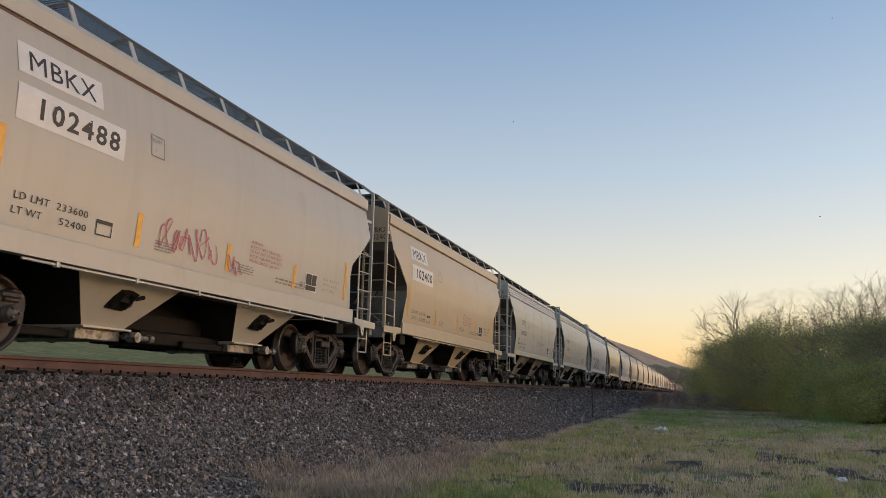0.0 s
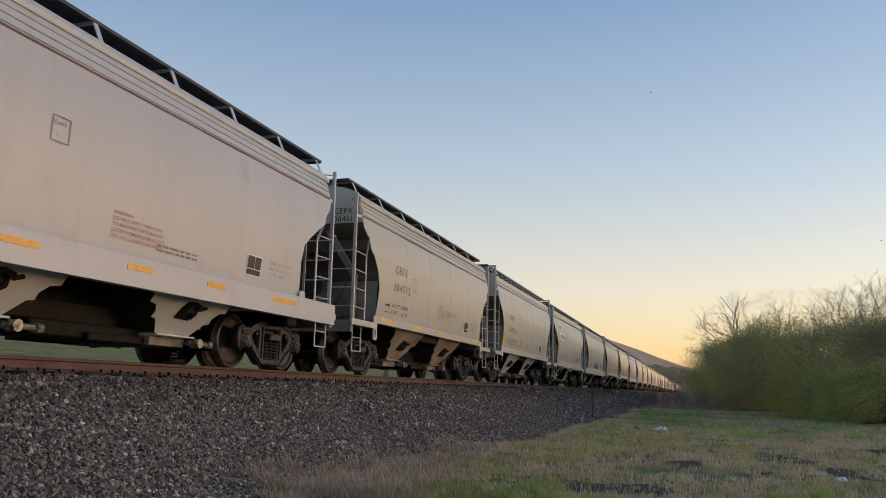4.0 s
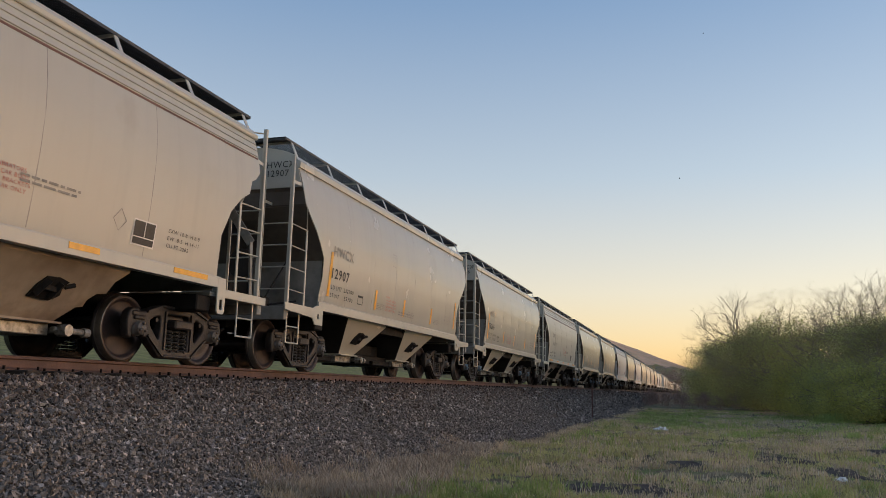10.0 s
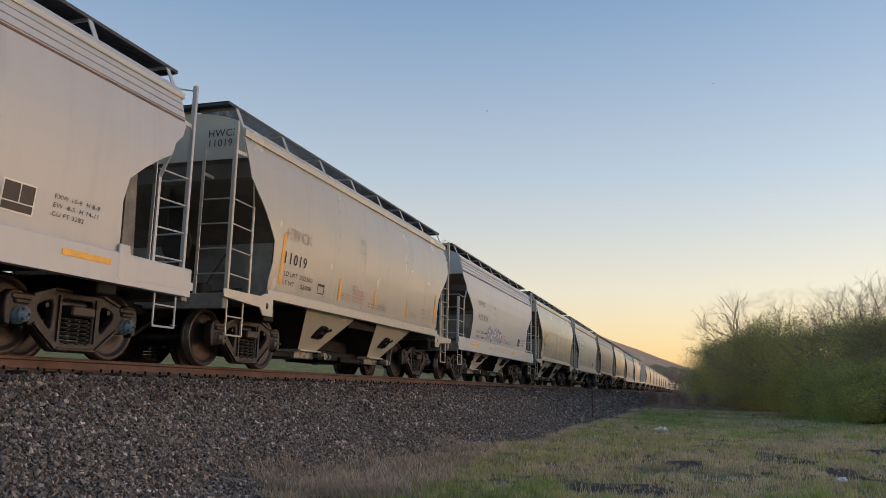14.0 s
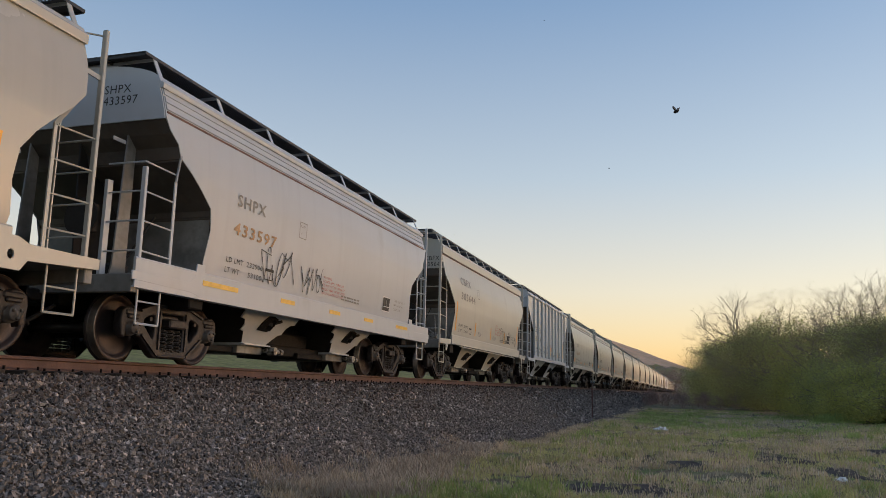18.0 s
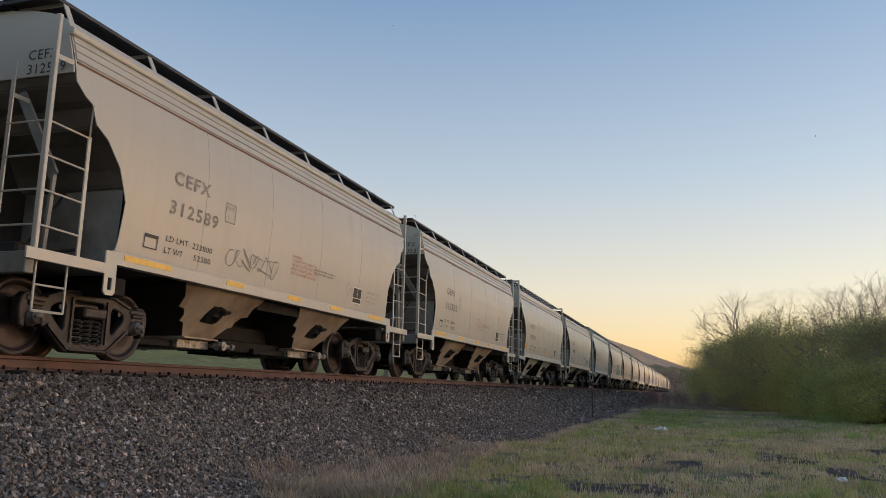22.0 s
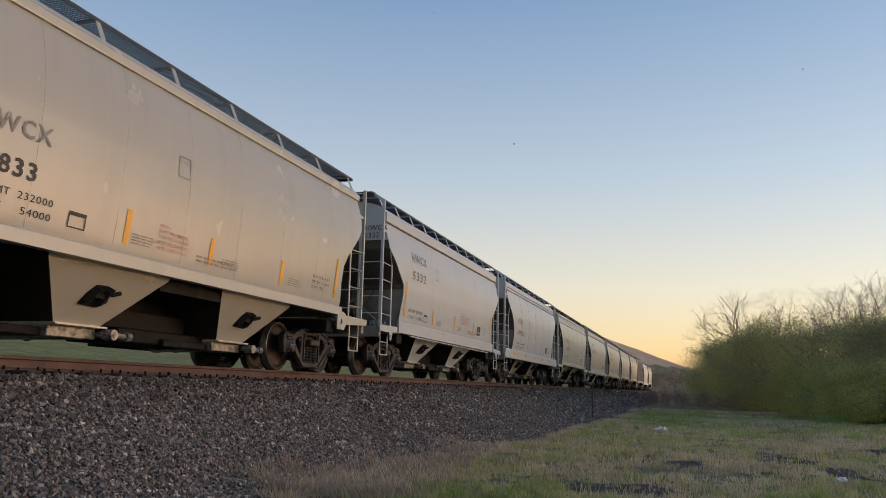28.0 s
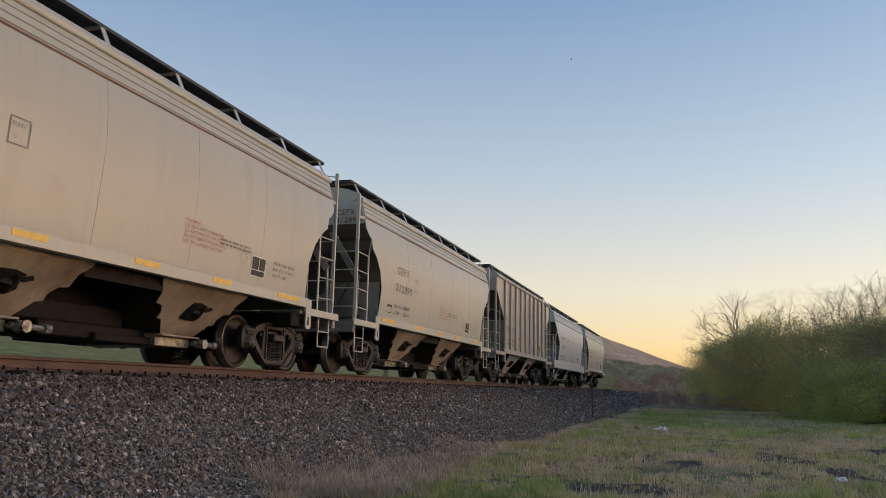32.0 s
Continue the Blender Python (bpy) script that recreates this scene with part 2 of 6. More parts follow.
def bar(bm, a, b, r=0.012, sides=6):
    """A round bar from a to b."""
    a, b = Vector(a), Vector(b)
    d = b - a
    m = Matrix.Translation((a + b) / 2) @ d.to_track_quat("Z", "Y").to_matrix().to_4x4()
    bmesh.ops.create_cone(bm, cap_ends=True, segments=sides, radius1=r, radius2=r, depth=d.length, matrix=m)


def flat_bar(bm, a, b, w, t):
    """A flat bar from a to b, w wide along y (or x for bars along y), t thick."""
    a, b = Vector(a), Vector(b)
    d = b - a
    m = Matrix.Translation((a + b) / 2) @ d.to_track_quat("Z", "Y").to_matrix().to_4x4()
    r = bmesh.ops.create_cube(bm, size=1.0)
    for v in r["verts"]:
        v.co = m @ Vector((v.co.x * t, v.co.y * w, v.co.z * d.length))


def lathe(bm, profile, steps=28, axis="x"):
    """Turns a profile of (radius, along) round the x axis."""
    rings = []
    for r, h in profile:
        if r < 1e-4:
            rings.append([bm.verts.new((h, 0, 0))])
        else:
            rings.append([bm.verts.new((h, r * math.cos(2 * math.pi * i / steps), r * math.sin(2 * math.pi * i / steps))) for i in range(steps)])
    for a, b in zip(rings, rings[1:]):
        for i in range(steps):
            j = (i + 1) % steps
            if len(a) == 1 and len(b) == 1:
                continue
            if len(a) == 1:
                bm.faces.new((a[0], b[i], b[j]))
            elif len(b) == 1:
                bm.faces.new((a[i], b[0], a[j]))
            else:
                bm.faces.new((a[i], b[i], b[j], a[j]))


def prism(bm, outline, x0, x1):
    """A plate: an outline in (y, z) between x0 and x1."""
    a = [bm.verts.new((x0, y, z)) for y, z in outline]
    b = [bm.verts.new((x1, y, z)) for y, z in outline]
    n = len(outline)
    fa, fb = bm.faces.new(a), bm.faces.new(b[::-1])
    for i in range(n):
        bm.faces.new((a[i], b[i], b[(i + 1) % n], a[(i + 1) % n]))
    bmesh.ops.recalc_face_normals(bm, faces=bm.faces)


def bow(pts, z):
    """Piecewise linear value at z of (value, z) rows in rising z."""
    return float(np.interp(z, [p[1] for p in pts], [p[0] for p in pts]))


def cut_plate(outer, holes, thick, bevel):
    """A cast plate in the (y, z) plane with holes through it and rounded edges."""
    cu = bpy.data.curves.new("plate", "CURVE")
    cu.dimensions, cu.fill_mode, cu.extrude, cu.bevel_depth, cu.bevel_resolution = "2D", "BOTH", thick / 2 - bevel, bevel, 1
    for ring in (outer, *holes):
        sp = cu.splines.new("POLY")
        sp.points.add(len(ring) - 1)
        for p, (y, z) in zip(sp.points, ring):
            p.co = (y, z, 0, 1)
        sp.use_cyclic_u = True
    ob = bpy.data.objects.new("plate", cu)
    me = bpy.data.meshes.new_from_object(ob)
    bpy.data.objects.remove(ob)
    me.transform(Matrix(((0, 0, 1, 0), (1, 0, 0, 0), (0, 1, 0, 0), (0, 0, 0, 1))))
    me.materials.clear()
    return me


def letters(text, size, bold=0.0):
    """The flat mesh of a word as (verts, faces), lower left at the origin."""
    cu = bpy.data.curves.new("word", "FONT")
    cu.body, cu.size, cu.resolution_u, cu.space_character, cu.offset = text, size * 1.38, 2, 1.08 + bold * 4, bold * size
    ob = bpy.data.objects.new("word", cu)
    me = bpy.data.meshes.new_from_object(ob)
    bpy.data.objects.remove(ob)
    out = [(v.co.x, v.co.y) for v in me.vertices], [tuple(p.vertices) for p in me.polygons]
    bpy.data.meshes.remove(me)
    return out


# ---- hopper car shapes: half width at each height above the rail ----
ROUND = [(1.50, 1.20), (1.535, 1.36), (1.575, 1.75), (1.61, 2.2), (1.626, 2.67), (1.605, 3.0), (1.555, 3.35), (1.485, 3.62), (1.43, 3.79)]
ANGLED = [(1.50, 1.20), (1.53, 1.33), (1.60, 2.2), (1.61, 2.75), (1.57, 3.05), (1.425, 3.70)]
TALL = [(1.50, 1.20), (1.535, 1.36), (1.575, 1.75), (1.61, 2.2), (1.626, 2.67), (1.605, 3.04), (1.555, 3.38), (1.485, 3.66), (1.46, 3.79)]
FLAT = [(1.50, 1.16), (1.50, 1.3), (1.50, 2.5), (1.50, 3.94)]
# the end edge of the side sheets: distance from the car's middle at each height
EDGE_ROUND = [(4.62, 1.2), (4.66, 1.44), (4.60, 1.8), (4.63, 2.15), (4.82, 2.4), (5.02, 2.6), (5.30, 2.85), (5.48, 3.05), (5.52, 3.3), (5.55, 4.3)]
EDGE_NOTCH = [(4.62, 1.2), (4.58, 1.5), (4.56, 1.95), (4.74, 2.35), (5.0, 2.62), (5.22, 2.75), (5.30, 2.98), (5.42, 3.04), (5.56, 3.18), (5.58, 4.3)]
EDGE_ANGLE = [(4.72, 1.2), (4.66, 1.5), (4.55, 2.0), (4.60, 2.25), (5.56, 3.0), (5.56, 4.3)]
EDGE_VANE = [(4.66, 1.2), (4.55, 1.46), (4.42, 1.9), (4.44, 2.5), (4.94, 3.04), (5.13, 3.06), (5.16, 3.22), (5.27, 3.38), (5.55, 3.46), (5.56, 4.3)]
EDGE_SQUARE = [(4.78, 1.2), (4.79, 1.42), (4.73, 1.75), (4.77, 2.12), (4.93, 2.42), (5.18, 2.68), (5.40, 2.88), (5.57, 3.04), (5.58, 4.3)]
EDGE_SMOOTH = [(4.46, 1.2), (4.46, 1.5), (4.40, 1.95), (4.46, 2.27), (4.72, 2.48), (5.0, 2.67), (5.26, 2.82), (5.32, 3.0), (5.50, 3.16), (5.58, 3.34), (5.58, 4.3)]
EDGE_PLAIN = [(4.62, 1.2), (4.58, 1.34), (4.44, 2.0), (4.50, 2.24), (5.56, 2.97), (5.57, 4.3)]
EDGE_DEEP = [(4.62, 1.2), (4.60, 1.4), (4.50, 1.75), (4.52, 2.1), (4.72, 2.45), (4.98, 2.72), (5.30, 2.95), (5.54, 3.14), (5.57, 4.3)]
EDGE_FLAT = [(4.46, 1.1), (4.46, 2.42), (5.62, 3.38), (5.62, 4.4)]

# lip: the eave band's foot and head; knee: where the end sheet turns into the slope sheet; post: how the end ladder meets the walkway
TYPES = {
    "stripe": dict(profile=ROUND, edge=EDGE_ROUND, lip=(3.74, 3.88), knee=3.36, sill=.17, brackets=8, gusset="plate", fascia=0, seams=7, walk="mesh", post="stub"),
    "angled": dict(profile=ANGLED, edge=EDGE_ANGLE, lip=(3.64, 3.88), knee=3.19, sill=.28, brackets=11, gusset="hook", fascia=0, seams=0, walk="mesh", post="bend"),
    "banded": dict(profile=ROUND, edge=EDGE_NOTCH, lip=(3.77, 3.87), knee=3.28, sill=.17, brackets=8, gusset="drop", fascia=3, seams=5, walk="fine", post="stub"),
    "square": dict(profile=ROUND, edge=EDGE_SQUARE, lip=(3.73, 3.88), knee=3.16, sill=.19, brackets=14, gusset="small", fascia=1, seams=7, walk="mesh", post="frame"),
    "smooth": dict(profile=ROUND, edge=EDGE_SMOOTH, lip=(3.75, 3.85), knee=3.30, sill=.40, brackets=8, gusset="sill", fascia=3, seams=0, walk="fine", post="short"),
    "ribbed": dict(profile=FLAT, edge=EDGE_FLAT, lip=(3.90, 4.0), knee=3.38, sill=.17, brackets=9, gusset="drop", fascia=0, seams=0, walk="fine", post="stub"),
    "vane": dict(profile=TALL, edge=EDGE_VANE, lip=(3.73, 3.92), knee=3.44, sill=.20, brackets=7, gusset="box", fascia=0, seams=6, walk="mesh", post="bend"),
    "deep": dict(profile=ROUND, edge=EDGE_DEEP, lip=(3.74, 3.89), knee=3.25, sill=.36, brackets=9, gusset="sill", fascia=1, seams=6, walk="mesh", post="bend"),
    "plain": dict(profile=ROUND, edge=EDGE_PLAIN, lip=(3.64, 3.88), knee=3.19, sill=.25, brackets=10, gusset="hook", fascia=0, seams=6, walk="mesh", post="bend"),
}


def relief(profile, seams, y, z):
    """How far the side plates bulge out of the plain section."""
    z_lo, z_hi = profile[0][1], profile[-1][1]
    x = 0.005 * noise.noise((y * 0.9, z * 1.1, 3.1 * seams))
    if seams:
        x += (0.012 if seams == 7 else 0.008) * abs(math.sin(math.pi * (y / 9.6 + 0.5) * seams)) ** 0.6 * max(0.0, math.sin(math.pi * (z - z_lo) / (z_hi - z_lo)))
    return x


def skin(profile, edge, seams, side):
    """The pillowed steel side of a car, a closed sheet 12 mm thick."""
    z_lo, z_hi = profile[0][1], profile[-1][1]
    zs = sorted(set([round(z_lo + (z_hi - z_lo) * i / 22, 3) for i in range(23)] + [z for _, z in edge if z_lo < z < z_hi]))
    cols = 57
    verts, faces = [], []
    for layer in (0, 1):
        for z in zs:
            w, ye = bow(profile, z), bow(edge, z)
            for c in range(cols):
                u = -1 + 2 * c / (cols - 1)
                y = ye * u
                x = w + relief(profile, seams, y, z)
                verts.append((side * (x - 0.012 * layer), y, z))
    n = len(zs) * cols
    for i in range(len(zs) - 1):
        for c in range(cols - 1):
            a = i * cols + c
            q = (a, a + 1, a + 1 + cols, a + cols)
            faces.append(q if side > 0 else q[::-1])
            q = tuple(v + n for v in q)
            faces.append(q[::-1] if side > 0 else q)
    ring = [c for c in range(cols)] + [i * cols + cols - 1 for i in range(1, len(zs))] + [(len(zs) - 1) * cols + c for c in range(cols - 2, -1, -1)] + [i * cols for i in range(len(zs) - 2, 0, -1)]
    for a, b in zip(ring, ring[1:] + ring[:1]):
        k = len(verts)
        verts += [verts[a], verts[a + n], verts[b + n], verts[b]]
        faces.append((k, k + 1, k + 2, k + 3) if side > 0 else (k + 3, k + 2, k + 1, k))
    return mesh_of("side_sheet", verts, faces, None, True)


def sweep(profile_xz, y0, y1, steps=1):
    """A closed section in (x, z) drawn out along y."""
    n = len(profile_xz)
    verts = [(x, y0 + (y1 - y0) * s / steps, z) for s in range(steps + 1) for x, z in profile_xz]
    faces = [tuple(range(n)), tuple(range(n * steps, n * steps + n))[::-1]]
    for s in range(steps):
        for i in range(n):
            j = (i + 1) % n
            faces.append((s * n + i, s * n + n + i, s * n + n + j, s * n + j))
    me = mesh_of("section", verts, faces)
    bm = bmesh.new()
    bm.from_mesh(me)
    bmesh.ops.recalc_face_normals(bm, faces=bm.faces)
    bpy.data.meshes.remove(me)
    return bm


# ---- bogie meshes, shared by all cars ----
def frame_outline():
    half = [(1.10, .56), (1.08, .36), (1.03, .34), (1.01, .50), (.77, .50), (.75, .36), (.68, .36), (.42, .12), (.34, .08)]
    top = [(.0, .815), (.25, .815), (.45, .79), (.60, .735), (.72, .69), (.84, .68), (.92, .715), (1.02, .71), (1.08, .66)]
    right = top + half
    outer = [(-y, z) for y, z in top[:0:-1]] + right + [(-y, z) for y, z in half[::-1]]
    tri = [(.65, .60), (.58, .645), (.47, .68), (.41, .67), (.385, .62), (.385, .36), (.41, .31), (.46, .315), (.62, .47), (.66, .53)]
    holes = [tri, [(-y, z) for y, z in tri], [(-.28, .69), (-.24, .725), (.24, .725), (.28, .69), (.28, .2), (.24, .165), (-.24, .165), (-.28, .2)]]
    return outer, holes


SIDEFRAME = cut_plate(*frame_outline(), 0.13, 0.02)


def add_flanges(me):
    """Cast ribs along the chords of a side frame, and lugs over its bearings."""
    bm = bmesh.new()
    bm.from_mesh(me)
    box(bm, -.10, .10, -.42, .42, .785, .825, .012)
    box(bm, -.10, .10, -.33, .33, .075, .115, .012)
    for e in (1, -1):
        flat_bar(bm, (0, e * .34, .10), (0, e * .69, .375), .03, .19)
        flat_bar(bm, (0, e * .42, .80), (0, e * .73, .70), .03, .19)
        flat_bar(bm, (0, e * .31, .18), (0, e * .31, .74), .035, .18)
        box(bm, -.085, .085, e * .889 - .15, e * .889 + .15, .62, .70, .02)
        box(bm, .05, .10, e * .889 - .11, e * .889 + .11, .575, .63, .015)
        bar(bm, (.075, e * .52, .60), (.085, e * .52, .60), .03, 8)
    bm.to_mesh(me)
    bm.free()


add_flanges(SIDEFRAME)
SIDEFRAME.materials.append(TRUCK)


def spring_mesh():
    bm = bmesh.new()
    for y in (-.165, 0.0, .165):
        for k in range(6):
            z = .17 + .054 * k
            rings = 10
            for i in range(rings):
                a0, a1 = 2 * math.pi * i / rings, 2 * math.pi * (i + 1) / rings
                bar(bm, (.08 * math.cos(a0), y + .08 * math.sin(a0), z + .024 * i / rings), (.08 * math.cos(a1), y + .08 * math.sin(a1), z + .024 * (i + 1) / rings), .015, 4)
    me = bpy.data.meshes.new("spring_nest")
    bm.to_mesh(me)
    bm.free()
    me.materials.append(SPRING)
    return me


def bolster_mesh():
    bm = bmesh.new()
    box(bm, -1.17, 1.17, -.2, .2, .50, .63, .02)
    box(bm, -1.0, 1.0, -.24, .24, .60, .70, .03)
    for e in (-1, 1):
        box(bm, -.78, .78, e * .36 - .05, e * .36 + .05, .34, .42, .01)
        for s in (-1, 1):
            box(bm, s * .75 - .05, s * .75 + .05, e * .36 - .06, e * .36 + .06, .28, .52, .015)
        bar(bm, (0, e * .4, .36), (0, e * .1, .62), .025)
    bmesh.ops.create_cone(bm, cap_ends=True, segments=20, radius1=.2, radius2=.2, depth=.14, matrix=Matrix.Translation((0, 0, .76)))
    me = bpy.data.meshes.new("bolster")
    bm.to_mesh(me)
    bm.free()
    me.materials.append(TRUCK)
    return me


def wheelset_mesh(cap):
    bm = bmesh.new()
    lathe(bm, [(.0, -1.0), (.075, -1.0), (.075, 1.0), (.0, 1.0)], 14)
    for s in (1, -1):
        prof = [(.09, .64), (.14, .66), (.15, .70), (.25, .735), (.36, .715), (.385, .70), (.40, .685), (.483, .685), (.487, .70), (.466, .722), (.457, .735), (.455, .82), (.445, .83), (.405, .822), (.385, .79), (.36, .775), (.25, .79), (.15, .80), (.10, .83), (.09, .83)]
        lathe(bm, [(r, h * s) for r, h in prof], 36)
        # bearing with its round end cap and three bolts
        lathe(bm, [(r, (1.0 + h) * s) for r, h in [(.0, .155), (.035, .155), (.04, .145), (.085, .14), (.095, .125), (.095, .06), (.115, .055), (.115, -.05), (.0, -.05)]], 18)
        for k in range(3):
            a = 2 * math.pi * k / 3
            bar(bm, (s * 1.13, .062 * math.cos(a), .062 * math.sin(a)), (s * 1.17, .062 * math.cos(a), .062 * math.sin(a)), .02, 6)
    bmesh.ops.recalc_face_normals(bm, faces=bm.faces)
    me = bpy.data.meshes.new("wheelset")
    bm.to_mesh(me)
    bm.free()
    me.materials.append(WHEEL)
    me.materials.append(TREAD)
    me.materials.append(cap)
    for p in me.polygons:
        rs = [math.hypot(me.vertices[v].co.y, me.vertices[v].co.z) for v in p.vertices]
        p.material_index = 1 if min(rs) > .44 and max(rs) < .47 else 0
        if abs(p.center.x) > .94:
            p.material_index = 2
        p.use_smooth = True
    return me


SPRINGS, BOLSTER = spring_mesh(), bolster_mesh()
WHEELSETS = {"grey": wheelset_mesh(CAPGREY), "blue": wheelset_mesh(CAPBLUE)}
WHEELS = []


def bogie(parent, y, cap):
    """A three-piece freight bogie: cast side frames, bolster, springs, two wheelsets."""
    b = part("bogie", BOLSTER, None, parent)
    b.location = (0, y, 0)
    for s in (1, -1):
        f = part("side_frame", SIDEFRAME, None, b)
        f.location = (s * 1.0, 0, 0)
        g = part("spring_nest", SPRINGS, None, b)
        g.location = (s * 1.0, 0, 0)
    for wy in (-.889, .889):
        w = part("wheelset", WHEELSETS[cap], None, b, "rusty wheelset with blue bearing caps" if cap == "blue" else "")
        w.location = (0, wy, .457)
        w["axle"] = "front" if wy < 0 else "rear"
    return b


def grating(x0, x1, y0, y1, z, pitch, t):
    """An open steel running board: bars both ways."""
    verts, faces = [], []

    def bx(a0, a1, b0, b1, c0, c1):
        n = len(verts)
        verts.extend([(a0, b0, c0), (a1, b0, c0), (a1, b1, c0), (a0, b1, c0), (a0, b0, c1), (a1, b0, c1), (a1, b1, c1), (a0, b1, c1)])
        faces.extend([(n, n + 3, n + 2, n + 1), (n + 4, n + 5, n + 6, n + 7), (n, n + 1, n + 5, n + 4), (n + 1, n + 2, n + 6, n + 5), (n + 2, n + 3, n + 7, n + 6), (n + 3, n, n + 4, n + 7)])
    for s in (1, -1):
        nx, ny = int((x1 - x0) / pitch), int((y1 - y0) / pitch)
        for i in range(nx + 1):
            x = s * (x0 + (x1 - x0) * i / nx)
            w = t * (1.6 if i in (0, nx) else 1)
            bx(x - w, x + w, y0, y1, z - (.045 if i in (0, nx) else .010), z)
        for j in range(ny + 1):
            y = y0 + (y1 - y0) * j / ny
            bx(min(s * x0, s * x1), max(s * x0, s * x1), y - t, y + t, z - .010, z - .002)
    return mesh_of("running_board", verts, faces, GALV)


# the painted parts of each type take their car's own paint
def hopper(kind, cap):
    T = TYPES[kind]
    prof, edge = T["profile"], T["edge"]
    ew, ez = prof[-1]
    ye = bow(edge, ez)
    car = new("hopper_car")
    P = PAINTS["cream"]

    def painted(ob):
        ob["paint"] = 1
        if not ob.data.materials:
            ob.data.materials.append(P)
        return ob
    for s in (1, -1):
        painted(part("side_sheet", skin(prof, edge, T["seams"], s), None, car))
        # side sill: a channel below the sheet
        w0 = bow(prof, prof[0][1])
        ys = bow(edge, 1.25) + .06
        deep = T["sill"]
        if T["gusset"] == "sill":
            ys = 5.95
        z1 = prof[0][1] + .12
        sec = [(s * (w0 + .055), z1), (s * (w0 + .075), z1 - .02), (s * (w0 + .075), z1 - deep), (s * (w0 - .06), z1 - deep), (s * (w0 - .06), z1 - deep + .02), (s * (w0 + .05), z1 - deep + .02), (s * (w0 + .03), z1)]
        painted(part("side_sill", sweep(sec, -ys, ys), P, car))
        if s > 0 and T["gusset"] == "hook":
            # air pipe clipped under the sill
            bm = bmesh.new()
            zp = z1 - deep - .035
            bar(bm, (w0 + .05, -3.9, zp), (w0 + .05, 4.1, zp - .02), .017, 6)
            for q in range(6):
                yq = -3.4 + 1.36 * q
                box(bm, w0 + .02, w0 + .075, yq - .025, yq + .025, zp - .03, zp + .04)
            painted(part("air_pipe", bm, P, car))
        if kind == "ribbed":
            for i in range(10):
                y = -4.46 + i * 8.92 / 9
                bm = bmesh.new()
                box(bm, min(s * 1.505, s * 1.575), max(s * 1.505, s * 1.575), y - .045, y + .045, 1.2, 4.03, .012)
                painted(part("rib", bm, P, car))
    # weld beads between the side plates
    for q in range(1, T["seams"]):
        y0 = (q / T["seams"] - .5) * 9.6
        rows = [prof[0][1] + .14 + (ez - prof[0][1] - .2) * r / 14 for r in range(15)]
        vs = [(bow(prof, z) + relief(prof, T["seams"], y0, z) + .001 + d, y0 + dy, z) for z in rows for dy, d in ((-.008, 0), (0, .005), (.008, 0))]
        fs = [(3 * r + c, 3 * r + c + 1, 3 * r + c + 4, 3 * r + c + 3) for r in range(14) for c in (0, 1)]
        part("weld_seam", mesh_of("weld_seam", vs, fs, SEAM, True), None, car)
    # roof: low arch over the eaves, with fascia ledges
    rise = .33
    lip_lo, lip_hi = T["lip"]
    arch = [(ew * math.cos(a), lip_hi + rise * math.sin(a)) for a in np.linspace(0, math.pi, 15)]
    wl = bow(prof, lip_lo)
    sec = [(wl + .035, lip_lo), (ew + .055, lip_lo + .02), (ew + .06, lip_hi - .03), (ew + .03, lip_hi)] + arch + [(-ew - .03, lip_hi), (-ew - .06, lip_hi - .03), (-ew - .055, lip_lo + .02), (-wl - .035, lip_lo), (-ew + .03, lip_lo), (ew - .03, lip_lo)]
    painted(part("roof", sweep(sec, -ye - .02, ye + .02), P, car))
    ledges = {3: (.055, .165, .275), 1: (.075,), 0: ()}[T["fascia"]]
    for down in ledges:
        z = lip_lo - down
        for s in (1, -1):
            w, w2 = bow(prof, z), bow(prof, z + .05)
            sec = [(s * (w2 - .01), z + .055), (s * (w2 + .012), z + .055), (s * (w + .026), z - .03), (s * (w - .004), z - .05)]
            painted(part("eave_rib", sweep(sec, -ye + .02, ye - .02), P, car))
    if kind not in ("stripe", "ribbed", "vane"):
        z = lip_lo - (ledges[-1] + .075 if ledges else .022)
        w = bow(prof, z)
        part("eave_seal", sweep([(w - .004, z - .014), (w + .010, z - .014), (w + .010, z + .014), (w - .004, z + .014)], -ye + .03, ye - .03), SEAL, car, "dark red seal line under the eave")
    # roof hatch: one long trough cover
    bm = sweep([(.3, lip_hi + rise - .02), (.3, lip_hi + rise + .09), (.2, lip_hi + rise + .12), (-.2, lip_hi + rise + .12), (-.3, lip_hi + rise + .09), (-.3, lip_hi + rise - .02)], -4.9, 4.9)
    painted(part("hatch_cover", bm, P, car))
    # ends
    z_knee = T["knee"]
    for e in (-1, 1):
        zs = [z_knee + (ez - z_knee) * i / 6 for i in range(7)]
        outline = [(bow(prof, z) - .012, z) for z in zs] + [(x, z - .003) for x, z in arch] + [(-bow(prof, z) + .012, z) for z in zs[::-1]]
        bm = bmesh.new()
        y0 = e * (ye + .024)
        a = [bm.verts.new((x, y0, z)) for x, z in outline]
        b = [bm.verts.new((x, y0 - e * .02, z)) for x, z in outline]
        bm.faces.new(a), bm.faces.new(b[::-1])
        for i in range(len(a)):
            j = (i + 1) % len(a)
            bm.faces.new((a[i], b[i], b[j], a[j]))
        bmesh.ops.recalc_face_normals(bm, faces=bm.faces)
        painted(part("end_sheet", bm, P, car))
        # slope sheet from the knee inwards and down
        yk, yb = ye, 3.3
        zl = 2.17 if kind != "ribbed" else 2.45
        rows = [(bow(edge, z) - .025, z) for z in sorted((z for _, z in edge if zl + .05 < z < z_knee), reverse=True)]
